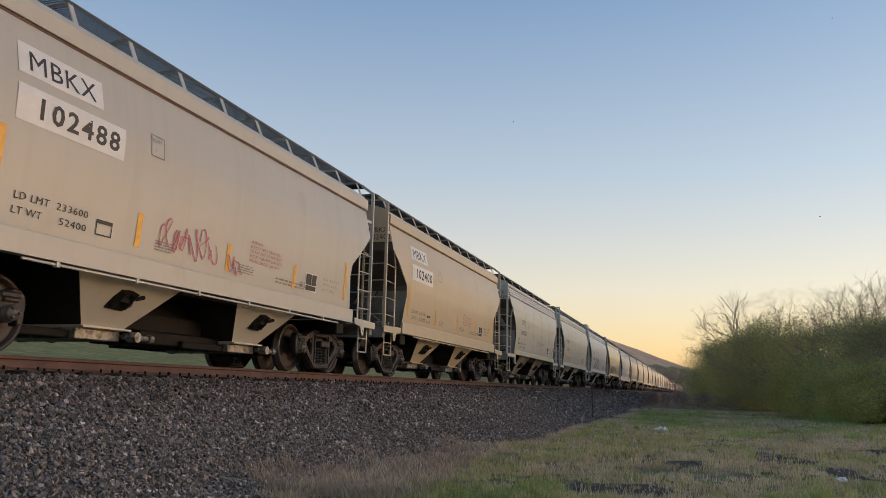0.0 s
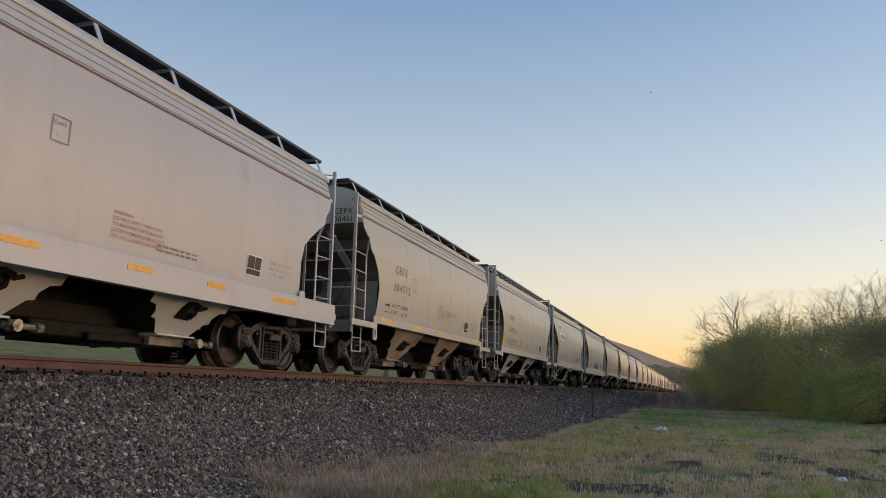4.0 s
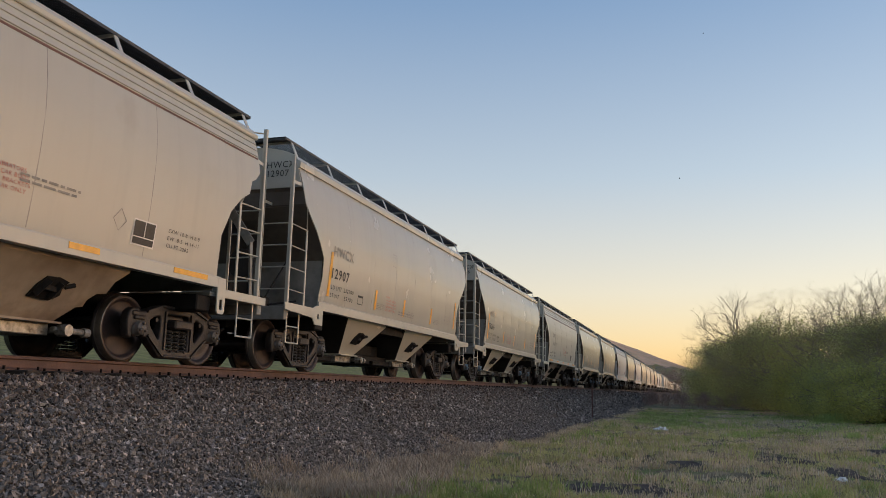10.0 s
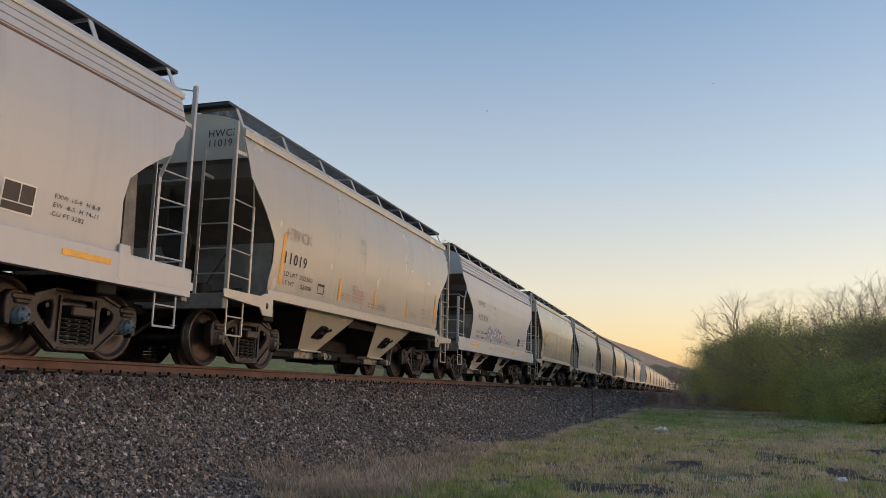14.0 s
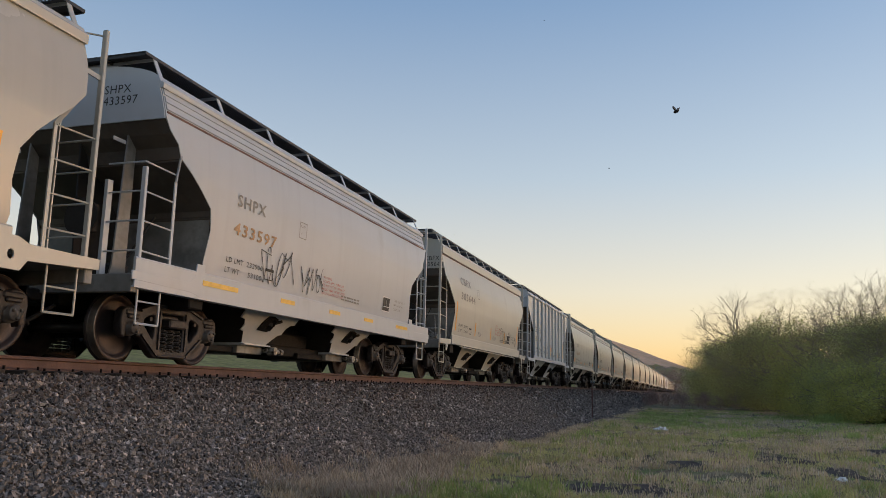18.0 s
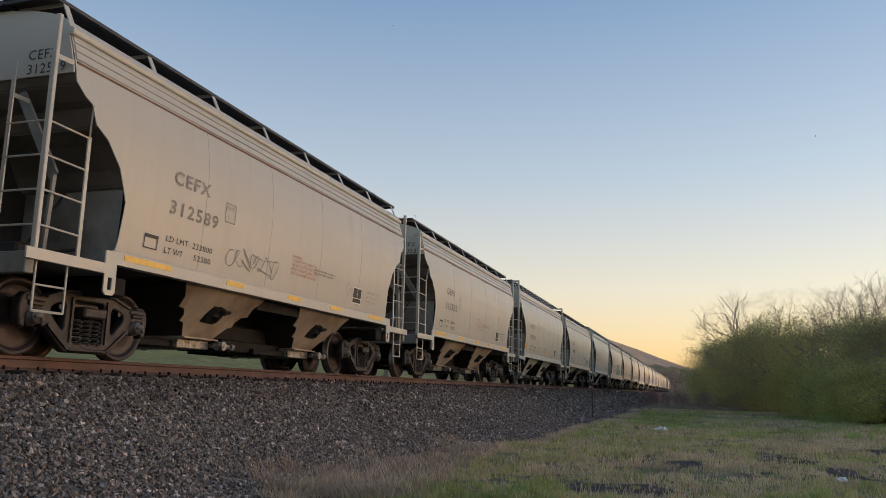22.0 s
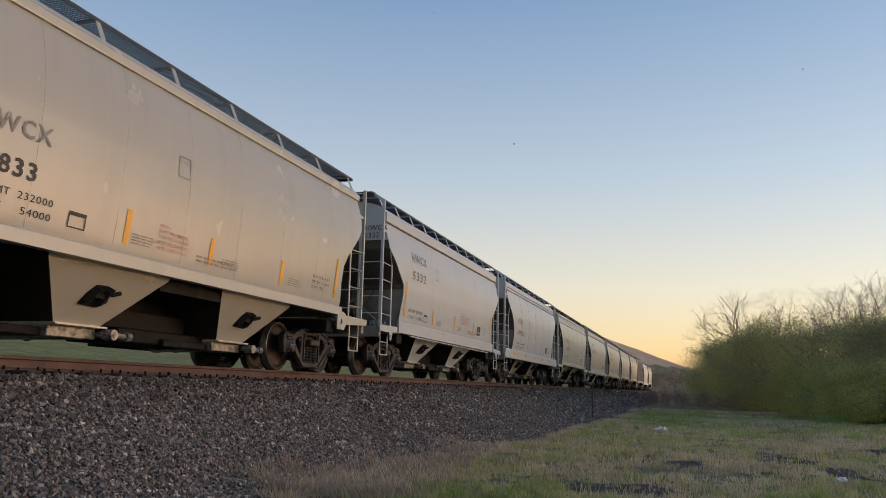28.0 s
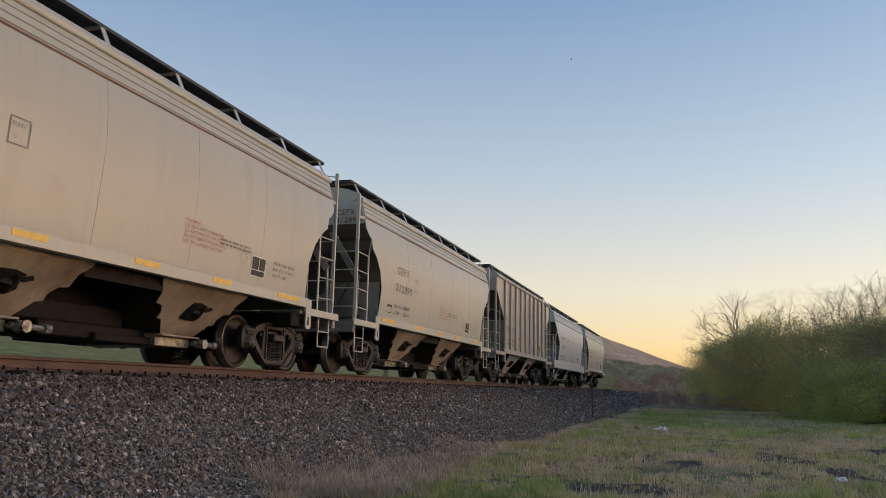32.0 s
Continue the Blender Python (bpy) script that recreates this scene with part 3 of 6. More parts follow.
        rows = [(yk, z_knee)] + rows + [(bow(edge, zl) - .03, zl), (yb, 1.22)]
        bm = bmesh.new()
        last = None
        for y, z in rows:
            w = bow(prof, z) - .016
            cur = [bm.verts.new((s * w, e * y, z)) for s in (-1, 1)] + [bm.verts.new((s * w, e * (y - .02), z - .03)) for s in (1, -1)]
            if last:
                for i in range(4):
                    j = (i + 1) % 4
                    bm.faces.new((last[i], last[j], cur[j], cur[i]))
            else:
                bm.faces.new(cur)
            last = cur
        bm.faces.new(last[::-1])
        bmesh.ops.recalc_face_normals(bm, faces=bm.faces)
        part("slope_sheet", bm, SLOPE, car, "slope sheet in brown paint darkened for the recess shade")
        # upright web below the slope sheet
        bm = bmesh.new()
        yw = bow(edge, 2.1) - .05
        zt = 2.17 if kind != "ribbed" else 2.45
        ring = [(1.55, zt), (-1.55, zt), (-1.50, 1.1), (1.50, 1.1)]
        a = [bm.verts.new((x, e * yw, z)) for x, z in ring]
        b = [bm.verts.new((x, e * (yw - .015), z)) for x, z in ring]
        bm.faces.new(a), bm.faces.new(b[::-1])
        for i in range(4):
            bm.faces.new((a[i], b[i], b[(i + 1) % 4], a[(i + 1) % 4]))
        bmesh.ops.recalc_face_normals(bm, faces=bm.faces)
        part("end_web", bm, GRIME, car)
        # braces between platform and slope sheet
        if kind in ("banded", "vane"):
            for s in (1, -1):
                bm = bmesh.new()
                flat_bar(bm, (s * .62, e * (ye - .10), z_knee - .02), (s * 1.46, e * 5.62, 2.02), .14, .03)
                flat_bar(bm, (s * 1.46, e * 5.62, 2.06), (s * 1.47, e * 5.68, 1.08), .06, .03)
                part("end_brace", bm, GRIME, car)
        elif kind in ("smooth", "ribbed", "deep"):
            for s in (1, -1):
                me = cut_plate([(e * y, z) for y, z in ((5.30, 1.08), (5.62, 1.08), (5.56, 1.3), (5.46, z_knee - .03), (5.30, z_knee - .08))], [], .03, .006)
                me.transform(Matrix.Translation((s * .86, 0, 0)))
                me.materials.append(GRIME)
                part("brace_plate", me, None, car)
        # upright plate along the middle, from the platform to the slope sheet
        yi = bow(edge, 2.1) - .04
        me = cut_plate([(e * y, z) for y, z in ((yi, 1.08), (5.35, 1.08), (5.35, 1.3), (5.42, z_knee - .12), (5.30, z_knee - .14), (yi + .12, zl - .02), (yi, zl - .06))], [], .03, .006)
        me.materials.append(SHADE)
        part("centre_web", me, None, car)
        # platform
        bm = bmesh.new()
        ya, yb2 = sorted((e * 4.5, e * 5.95))
        box(bm, -1.5, 1.5, ya, yb2, 1.02, 1.08)
        yc, yd = sorted((e * 5.83, e * 5.96))
        box(bm, -1.53, 1.53, yc, yd, .86, 1.10, .01)
        part("end_platform", bm, GRIME, car)
        # underframe
        bm = bmesh.new()
        ya, yb2 = sorted((e * 3.2, e * 5.85))
        box(bm, -.33, .33, ya, yb2, .72, 1.02, .02)
        ya, yb2 = sorted((e * 4.25, e * 4.6))
        box(bm, -1.46, 1.46, ya, yb2, .78, 1.02, .02)
        part("body_bolster", bm, BLACK, car)
        # coupler
        bm = bmesh.new()
        ya, yb2 = sorted((e * 5.8, e * 6.25))
        box(bm, -.09, .09, ya, yb2, .76, .92, .02)
        ya, yb2 = sorted((e * 6.2, e * 6.44))
        box(bm, -.17, .15, ya, yb2, .70, .99, .04)
        bar(bm, (-.2, e * 5.98, 1.0), (-1.35, e * 5.98, .86), .014)
        bar(bm, (.3, e * 5.9, .7), (.25, e * 6.35, .42), .03)
        part("coupler", bm, BLACK, car)
        # end ladder: rungs across the corner of each end
        for s in (1, -1):
            post = T["post"]
            full = post != "short" or e > 0
            top = {"bend": 4.10, "frame": 4.27}.get(post, 4.04 if e > 0 else 3.90)
            bm = bmesh.new()
            yp = e * 5.80
            box(bm, min(s * 1.46, s * 1.53), max(s * 1.46, s * 1.53), min(yp, yp + e * .055), max(yp, yp + e * .055), 1.05, top if full else 2.55, .008)
            if post == "bend":
                flat_bar(bm, (s * 1.49, yp, top - .02), (s * 1.22, yp, 4.28 if kind != "vane" else 4.35), .06, .05)
            elif post == "frame":
                flat_bar(bm, (s * 1.52, yp + e * .02, top - .03), (s * 1.18, yp + e * .02, top - .03), .07, .05)
            elif full:
                bar(bm, (s * 1.49, yp + e * .02, top - .08), (s * 1.25, e * ye, top - .10), .013, 5)
            if full:
                flat_bar(bm, (s * (bow(prof, 3.4) - .02), e * ye, 3.4), (s * 1.49, yp, 3.4), .06, .02)
            lad = painted(part("ladder", bm, P, car))
            bm = bmesh.new()
            bend = 2.62 if kind != "smooth" else 2.5
            flat_bar(bm, (s * 1.50, e * 5.18, 1.08), (s * 1.50, e * 5.18, bend), .05, .02)
            flat_bar(bm, (s * 1.50, e * 5.18, bend - .01), (s * (bow(prof, bend + .36) - .01), e * max(5.12, bow(edge, bend + .36) - .03), bend + .36), .05, .02)
            painted(part("ladder_stile", bm, P, lad))
            bm = bmesh.new()
            flat_bar(bm, (s * .92, yp + e * .02, 1.05), (s * .92, yp + e * .02, z_knee + .1 if full else 2.4), .02 if full else .10, .05)
            flat_bar(bm, (s * .92, yp + e * .02, z_knee - .3), (s * .92, e * ye, z_knee - .3), .05, .02)
            painted(part("ladder_stile", bm, P, lad))
            for r in range(4):
                z = 1.42 + r * .40
                bm = bmesh.new()
                bar(bm, (s * 1.50, e * 5.16, z - .02), (s * 1.50, yp + e * .03, z), .013, 5)
                bar(bm, (s * 1.50, yp + e * .03, z), (s * .90, yp + e * .03, z), .013, 5)
                painted(part("rung", bm, P, lad))
            # stirrup step
            bm = bmesh.new()
            for yq in (5.30, 5.76):
                bar(bm, (s * 1.48, e * yq, 1.06), (s * 1.48, e * yq, .47), .015, 5)
            bar(bm, (s * 1.48, e * 5.30, .47), (s * 1.48, e * 5.76, .47), .016, 5)
            bar(bm, (s * 1.48, e * 5.30, .76), (s * 1.48, e * 5.76, .76), .013, 5)
            painted(part("stirrup_step", bm, P, car))
            # gusset at the sill's end
            g = T["gusset"]
            lo, hi = bow(edge, 1.25) - .02, bow(edge, 1.25) + .30
            if g == "plate":
                outer = [(lo - .1, 1.10), (lo - .1, .86), (hi - .1, .86), (hi, .98), (6.0, 1.04), (6.0, 1.16), (hi, 1.16), (hi - .15, 1.22), (lo - .1, 1.22)]
                holes = [[(lo + .09 + .05 * math.cos(a), 1.02 + .06 * math.sin(a)) for a in np.linspace(0, 2 * math.pi, 9)[:-1]]]
            elif g == "drop":
                outer = [(lo, 1.30), (lo, .80), (lo + .04, .76), (lo + .16, .76), (lo + .2, .80), (lo + .2, 1.02), (6.0, 1.02), (6.0, 1.14), (lo + .2, 1.14), (lo + .2, 1.30)]
                holes = [[(lo + .06, .82), (lo + .14, .82), (lo + .14, .98), (lo + .06, .98)]]
            elif g == "hook":
                outer = [(lo + .2, 1.16), (lo + .2, 1.04), (lo + .5, 1.0), (lo + .6, .82), (lo + .68, .82), (lo + .72, 1.0), (6.0, 1.0), (6.0, 1.13)]
                holes = [[(lo + .61, .88), (lo + .67, .88), (lo + .67, .94), (lo + .61, .94)]]
            elif g == "box":
                outer = [(lo - .1, 1.22), (lo - .1, .84), (lo + .12, .84), (lo + .12, 1.0), (6.0, 1.0), (6.0, 1.08), (lo + .2, 1.08), (lo + .1, 1.22)]
                holes = [[(lo - .02, .89), (lo + .06, .89), (lo + .06, .96), (lo - .02, .96)]]
            else:
                outer = [(lo, 1.42), (lo, 1.0), (lo + .12, .96), (hi, 1.0), (6.0, 1.02), (6.0, 1.13), (hi, 1.13), (hi - .05, 1.2), (lo + .22, 1.24), (lo + .18, 1.42)]
                holes = []
            me = cut_plate([(e * y, z) for y, z in outer], [[(e * y, z) for y, z in h] for h in holes], .025, .004)
            me.transform(Matrix.Translation((s * 1.565, 0, 0)))
            me.materials.append(P)
            painted(part("gusset_plate", me, None, car))
    # hopper bays and outlet gates
    for c in (-1.77, 1.77):
        bm = bmesh.new()
        top, mid, low = (1.40, 1.12, 1.24), (1.37, 1.10, 1.12), (.87, .41, .44)
        rings = []
        for hx, hy, z in (top, mid, low, (.87, .41, .40)):
            rings.append([bm.verts.new((sx * hx, c + sy * hy, z)) for sx, sy in ((1, -1), (1, 1), (-1, 1), (-1, -1))])
        for a, b in zip(rings, rings[1:]):
            for i in range(4):
                bm.faces.new((a[i], a[(i + 1) % 4], b[(i + 1) % 4], b[i]))
        bm.faces.new(rings[0]), bm.faces.new(rings[-1][::-1])
        for s in (1, -1):
            box(bm, min(s * .84, s * .95), max(s * .84, s * .95), c - .46, c + .46, .405, .43)
            # ragged flanges along the slanting edges of the side plate
            for d in (1, -1) if kind in ("banded", "smooth") else ():
                for f0, f1, out in ((.18, .42, .13), (.55, .70, .09)):
                    q = [(1.37 + (.87 - 1.37) * f + .004, c + d * (1.10 + (.41 - 1.10) * f + o), 1.12 + (.44 - 1.12) * f) for f, o in ((f0, -.01), (f0 + .05, .01), (f1, out), (f1 + .03, -.01))]
                    a = [bm.verts.new((s * x, y, z)) for x, y, z in q]
                    b = [bm.verts.new((s * (x - .02), y, z)) for x, y, z in q]
                    bm.faces.new(a), bm.faces.new(b[::-1])
                    for i in range(4):
                        bm.faces.new((a[i], b[i], b[(i + 1) % 4], a[(i + 1) % 4]))
        bmesh.ops.recalc_face_normals(bm, faces=bm.faces)
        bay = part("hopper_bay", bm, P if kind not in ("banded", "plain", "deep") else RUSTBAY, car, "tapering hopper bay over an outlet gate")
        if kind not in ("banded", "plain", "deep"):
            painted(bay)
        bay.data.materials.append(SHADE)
        # end faces are coloured near-black for the shade beneath the car
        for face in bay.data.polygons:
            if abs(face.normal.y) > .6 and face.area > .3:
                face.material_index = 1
        for s in (1, -1):
            # vibrator bracket: a worn dark plate with a lug, a wedge slot and a hook
            bm = bmesh.new()

            def on(a, b, o=0.0):
                return Vector((s * (1.135 + b * .57 + o * .82), c + a, .80 + b * .80 - o * .57))
            ring = [on(-.24, -.15), on(.10, -.17), on(.22, -.08), on(.19, .04), on(.24, .12), on(.08, .16), on(-.12, .15), on(-.20, .02)]
            a = [bm.verts.new(p) for p in ring]
            b = [bm.verts.new(on(0, 0, .02) + (p - on(0, 0))) for p in ring]
            bm.faces.new(a[::-1]), bm.faces.new(b)
            for i in range(8):
                bm.faces.new((a[i], a[(i + 1) % 8], b[(i + 1) % 8], b[i]))
            flat_bar(bm, on(-.17, -.09, .04), on(-.08, .12, .04), .07, .05)
            flat_bar(bm, on(.06, -.11, .04), on(.12, .10, .04), .08, .06)
            flat_bar(bm, on(-.14, .02, .04), on(.14, .0, .04), .06, .05)
            bar(bm, on(.20, .05, .03), on(.31, .11, .05), .028, 6)
            bmesh.ops.recalc_face_normals(bm, faces=bm.faces)
            part("vibrator_bracket", bm, BLACK, bay)
        bm = bmesh.new()
        box(bm, -.80, .80, c - .42, c + .42, .26, .40, .01)
        part("outlet_gate", bm, CASTING if kind in ("stripe", "banded", "angled") else GRIME, bay)
        # sliding gate's guide frame and its pinion shaft with capstans
        bm = bmesh.new()
        for s in (1, -1):
            box(bm, s * .62 - .09, s * .62 + .09, c - 1.55, c - .40, .26, .37, .015)
        box(bm, -.56, .56, c - 1.5, c - .42, .29, .33, .01)
        part("gate_guide", bm, BLACK, bay)
        bm = bmesh.new()
        bar(bm, (-.98, c + .50, .33), (.98, c + .50, .33), .035, 8)
        for s in (1, -1):
            bar(bm, (s * .88, c + .50, .33), (s * 1.04, c + .50, .33), .075, 8)
            box(bm, min(s * .90, s * .99), max(s * .90, s * .99), c + .44, c + .62, .27, .40, .015)
            bar(bm, (s * .88, c + .40, .34), (s * .88, c + .95, .33), .04, 8)
            bar(bm, (s * .88, c + .90, .33), (s * .88, c + 1.0, .33), .06, 8)
        part("gate_shaft", bm, CASTING, bay)
    # inner slope sheets between the bays
    bm = sweep([(1.3, .98), (1.3, 1.24), (-1.3, 1.24), (-1.3, .98)], -.75, .75)
    part("cross_ridge", bm, BLACK, car)
    bm = bmesh.new()
    box(bm, -.30, .30, -3.4, 3.4, .70, 1.05, .02)
    box(bm, -.3, .62, -.7, 1.35, .28, .48, .02)
    box(bm, -.5, .5, -1.0, 1.0, .48, .75, .02)
    bar(bm, (.5, -.9, .36), (.5, 2.9, .36), .03)
    part("centre_sill", bm, BLACK, car)
    bm = bmesh.new()
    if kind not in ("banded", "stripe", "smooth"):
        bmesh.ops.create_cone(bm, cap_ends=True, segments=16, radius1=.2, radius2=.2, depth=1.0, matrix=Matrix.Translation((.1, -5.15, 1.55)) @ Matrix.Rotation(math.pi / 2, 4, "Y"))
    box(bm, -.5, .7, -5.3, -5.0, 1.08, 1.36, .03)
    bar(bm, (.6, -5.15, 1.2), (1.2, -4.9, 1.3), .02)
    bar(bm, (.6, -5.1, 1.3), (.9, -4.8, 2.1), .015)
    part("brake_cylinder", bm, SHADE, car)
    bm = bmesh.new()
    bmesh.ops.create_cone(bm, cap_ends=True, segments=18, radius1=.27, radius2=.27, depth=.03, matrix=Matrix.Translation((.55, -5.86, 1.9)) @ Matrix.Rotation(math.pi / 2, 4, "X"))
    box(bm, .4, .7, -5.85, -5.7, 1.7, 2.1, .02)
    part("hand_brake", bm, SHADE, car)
    if kind in ("angled", "plain", "square", "ribbed", "deep"):
        bm = bmesh.new()
        for yv, zv, r in ((-5.18, 1.22, .10), (-5.0, 1.20, .085), (-4.86, 1.26, .07)):
            bmesh.ops.create_cone(bm, cap_ends=True, segments=10, radius1=r, radius2=r * .8, depth=.24, matrix=Matrix.Translation((1.12, yv, zv)) @ Matrix.Rotation(math.pi / 2, 4, "Y"))
        box(bm, .95, 1.2, -5.24, -4.82, 1.08, 1.2, .02)
        bar(bm, (1.1, -4.9, 1.3), (1.0, -4.75, 1.9), .018)
        bar(bm, (1.1, -5.1, 1.32), (.5, -4.95, 1.75), .018)
        part("brake_valve", bm, CASTING, car, "pale cast brake valve on the end platform")
    # running boards on their brackets
    fine = T["walk"] == "fine"
    zw = {"banded": 4.26, "smooth": 4.26, "vane": 4.36, "ribbed": 4.36}.get(kind, 4.30)
    yw = 5.72 if T["post"] in ("stub", "short") else 5.95
    part("running_board", grating(.50, 1.22, -yw, yw, zw, .036 if fine else .046, .0105 if fine else .0068), None, car, "open steel grating running board")
    n = T["brackets"]
    for i in range(n):
        y = (ye - .08) * (2 * i / (n - 1) - 1)
        bm = bmesh.new()
        for s in (1, -1):
            xr = ew * .98
            if kind == "vane":
                prism(bm, [(y - .004, lip_hi - .01), (y + .004, lip_hi - .01), (y + .004, zw - .03), (y - .004, zw - .03)], min(s * .6, s * 1.22), max(s * .6, s * 1.22))
            flat_bar(bm, (s * xr, y, lip_hi - .02), (s * 1.21, y, zw - .02), .014, .085)
        flat_bar(bm, (-1.22, y, zw - .035), (1.22, y, zw - .035), .05, .014)
        painted(part("walkway_bracket", bm, P, car))
    for e in (-1, 1):
        bm = bmesh.new()
        flat_bar(bm, (-1.22, e * (yw - .02), zw - .03), (1.22, e * (yw - .02), zw - .03), .05, .03)
        box(bm, -1.21, 1.21, min(e * (yw - .33), e * yw), max(e * (yw - .33), e * yw), zw - .015, zw - .002)
        part("end_walkway", bm, GALV, car)
    for y in (-4.40, 4.40):
        bogie(car, y, cap)
    return car


# ---- markings, laid on the curve of the sides ----
WORDS = {}


def on_side(kind, verts_yz, faces, mat, parent, name, label="", lift=.008):
    """A thin painted shape that follows the side sheet (y along the car, z up)."""
    prof = TYPES[kind]["profile"]
    verts = [(bow(prof, z) + relief(prof, TYPES[kind]["seams"], y, z) + lift, y, z) for y, z in verts_yz]
    return part(name, mesh_of(name, verts, faces, mat), None, parent, label)


def word(kind, text, y, z, size, mat, parent, width=None, name="lettering"):
    if (text, size) not in WORDS:
        WORDS[(text, size)] = letters(text, size, .03 if size > .15 and "M" not in text else .0)
    vs, fs = WORDS[(text, size)]
    k = 1.0
    if width:
        k = width / max(v[0] for v in vs)
    return on_side(kind, [(y + u * k, z + v) for u, v in vs], fs, mat, parent, name)


def text_block(kind, rows, y, z, size, pitch, mat, parent, width=None):
    """Several stencilled lines as one painted panel; width is that of the longest line."""
    got = []
    for text in rows:
        if (text, size) not in WORDS:
            WORDS[(text, size)] = letters(text, size)
        got.append(WORDS[(text, size)])
    k = width / max(v[0] for vs, _ in got for v in vs) if width else 1.0
    V, F = [], []
    for r, (vs, fs) in enumerate(got):
        F += [tuple(i + len(V) for i in f) for f in fs]
        V += [(y + u * k, z - r * pitch + v) for u, v in vs]
    return on_side(kind, V, F, mat, parent, "lettering")


def patch(kind, y0, y1, z0, z1, mat, parent, name, lift=.008, steps=4):
    vs, fs = [], []
    for i in range(steps + 1):
        z = z0 + (z1 - z0) * i / steps
        vs += [(y0, z), (y1, z)]
    fs = [(2 * i, 2 * i + 1, 2 * i + 3, 2 * i + 2) for i in range(steps)]
    return on_side(kind, vs, fs, mat, parent, name, "", lift)


def lines(kind, y0, y1, z_top, rows, mat, parent, h=.035, gap=.06):
    """Small print too fine to read: rows of bars, broken into word lengths."""
    rnd = random.Random(int((y0 + z_top) * 100) + rows)
    vs, fs = [], []
    for r in range(rows):
        z, y = z_top - r * gap, y0
        end = y0 + (y1 - y0) * rnd.uniform(.75, 1)
        while y < end:
            w = min(rnd.uniform(.06, .2), end - y)
            n = len(vs)
            vs += [(y, z - h), (y + w, z - h), (y + w, z), (y, z)]
            fs.append((n, n + 1, n + 2, n + 3))
            y += w + .03
    return on_side(kind, vs, fs, mat, parent, "small_print")


def outline_box(kind, y0, y1, z0, z1, t, mat, parent, name="panel_mark"):
    vs, fs = [], []
    for a, b, c, d in ((y0, y1, z0, z0 + t), (y0, y1, z1 - t, z1), (y0, y0 + t, z0, z1), (y1 - t, y1, z0, z1)):
        n = len(vs)
        vs += [(a, c), (b, c), (b, d), (a, d)]
        fs.append((n, n + 1, n + 2, n + 3))
    return on_side(kind, vs, fs, mat, parent, name)


def stroke(pts, w):
    """A ribbon along points, as flat quads."""
    vs, fs = [], []
    for i, (a, b) in enumerate(pts):
        p, q = pts[max(0, i - 1)], pts[min(len(pts) - 1, i + 1)]
        dx, dy = q[0] - p[0], q[1] - p[1]
        d = math.hypot(dx, dy) or 1
        ww = w * (.8 + .2 * math.sin(i * 1.3))
        vs += [(a - dy / d * ww / 2, b + dx / d * ww / 2), (a + dy / d * ww / 2, b - dx / d * ww / 2)]
        if i:
            n = 2 * i
            fs.append((n - 2, n - 1, n + 1, n))
    return vs, fs


def scrawl(kind, y0, y1, z0, z1, seed, mat, parent, w=.025, loops=7):
    """A sprayed tag: one looping line."""
    rnd = random.Random(seed)
    pts = []
    for k in range(loops):
        cy = y0 + (y1 - y0) * (k + .5) / loops
        cz, ry, rz, ph = (z0 + z1) / 2 + rnd.uniform(-.1, .1) * (z1 - z0), (y1 - y0) / loops * rnd.uniform(.3, .7), (z1 - z0) * rnd.uniform(.3, .5), rnd.uniform(0, 6)
        span, sq = rnd.uniform(3.0, 6.5), rnd.uniform(.6, 1.5)
        pts += [(cy + ry * math.cos(ph + span * i / 12), cz + rz * math.sin((ph + span * i / 12) * sq)) for i in range(13)]
    V, F = stroke(pts, w)
    return on_side(kind, V, F, mat, parent, "sprayed_tag", "", .012)


def bubbles(kind, y0, y1, z0, z1, n, seed, fill, line, parent, accents=()):
    """A sprayed piece: fat rounded shapes with a dark outline."""
    rnd = random.Random(seed)
    g = new("graffiti")
    g.parent = parent
    for k in range(n):
        cy = y0 + (y1 - y0) * (k + .5) / n
        ry, rz = (y1 - y0) / n * .62, (z1 - z0) / 2 * rnd.uniform(.85, 1.05)
        cz, ph = (z0 + z1) / 2 + rnd.uniform(-.06, .06), rnd.uniform(0, 6)
        shape = [(1 + .16 * math.sin(3 * a + ph) + .08 * math.sin(5 * a + 2 * ph)) for a in np.linspace(0, 2 * math.pi, 25)[:-1]]
        for grow, mat, lift in ((1.0, line, .010 + .001 * (k % 2)), (.86, fill, .013 + .001 * (k % 2))):
            vs = [(cy, cz)] + [(cy + ry * s * grow * math.cos(a), cz + rz * s * grow * math.sin(a)) for s, a in zip(shape, np.linspace(0, 2 * math.pi, 25)[:-1])]
            fs = [(0, i, i % 24 + 1) for i in range(1, 25)]
            on_side(kind, vs, fs, mat, g, "spray_fill" if grow < 1 else "spray_outline", "", lift)
        pts = [(cy + ry * .5 * math.sin(u * 2.2 + ph), cz + rz * .7 * (u / 3 - .5) * 1.4) for u in np.linspace(0, 3, 9)]
        vs, fs = stroke(pts, .05)
        on_side(kind, vs, fs, accents[k % len(accents)] if accents else line, g, "spray_line", "", .017)
    return g


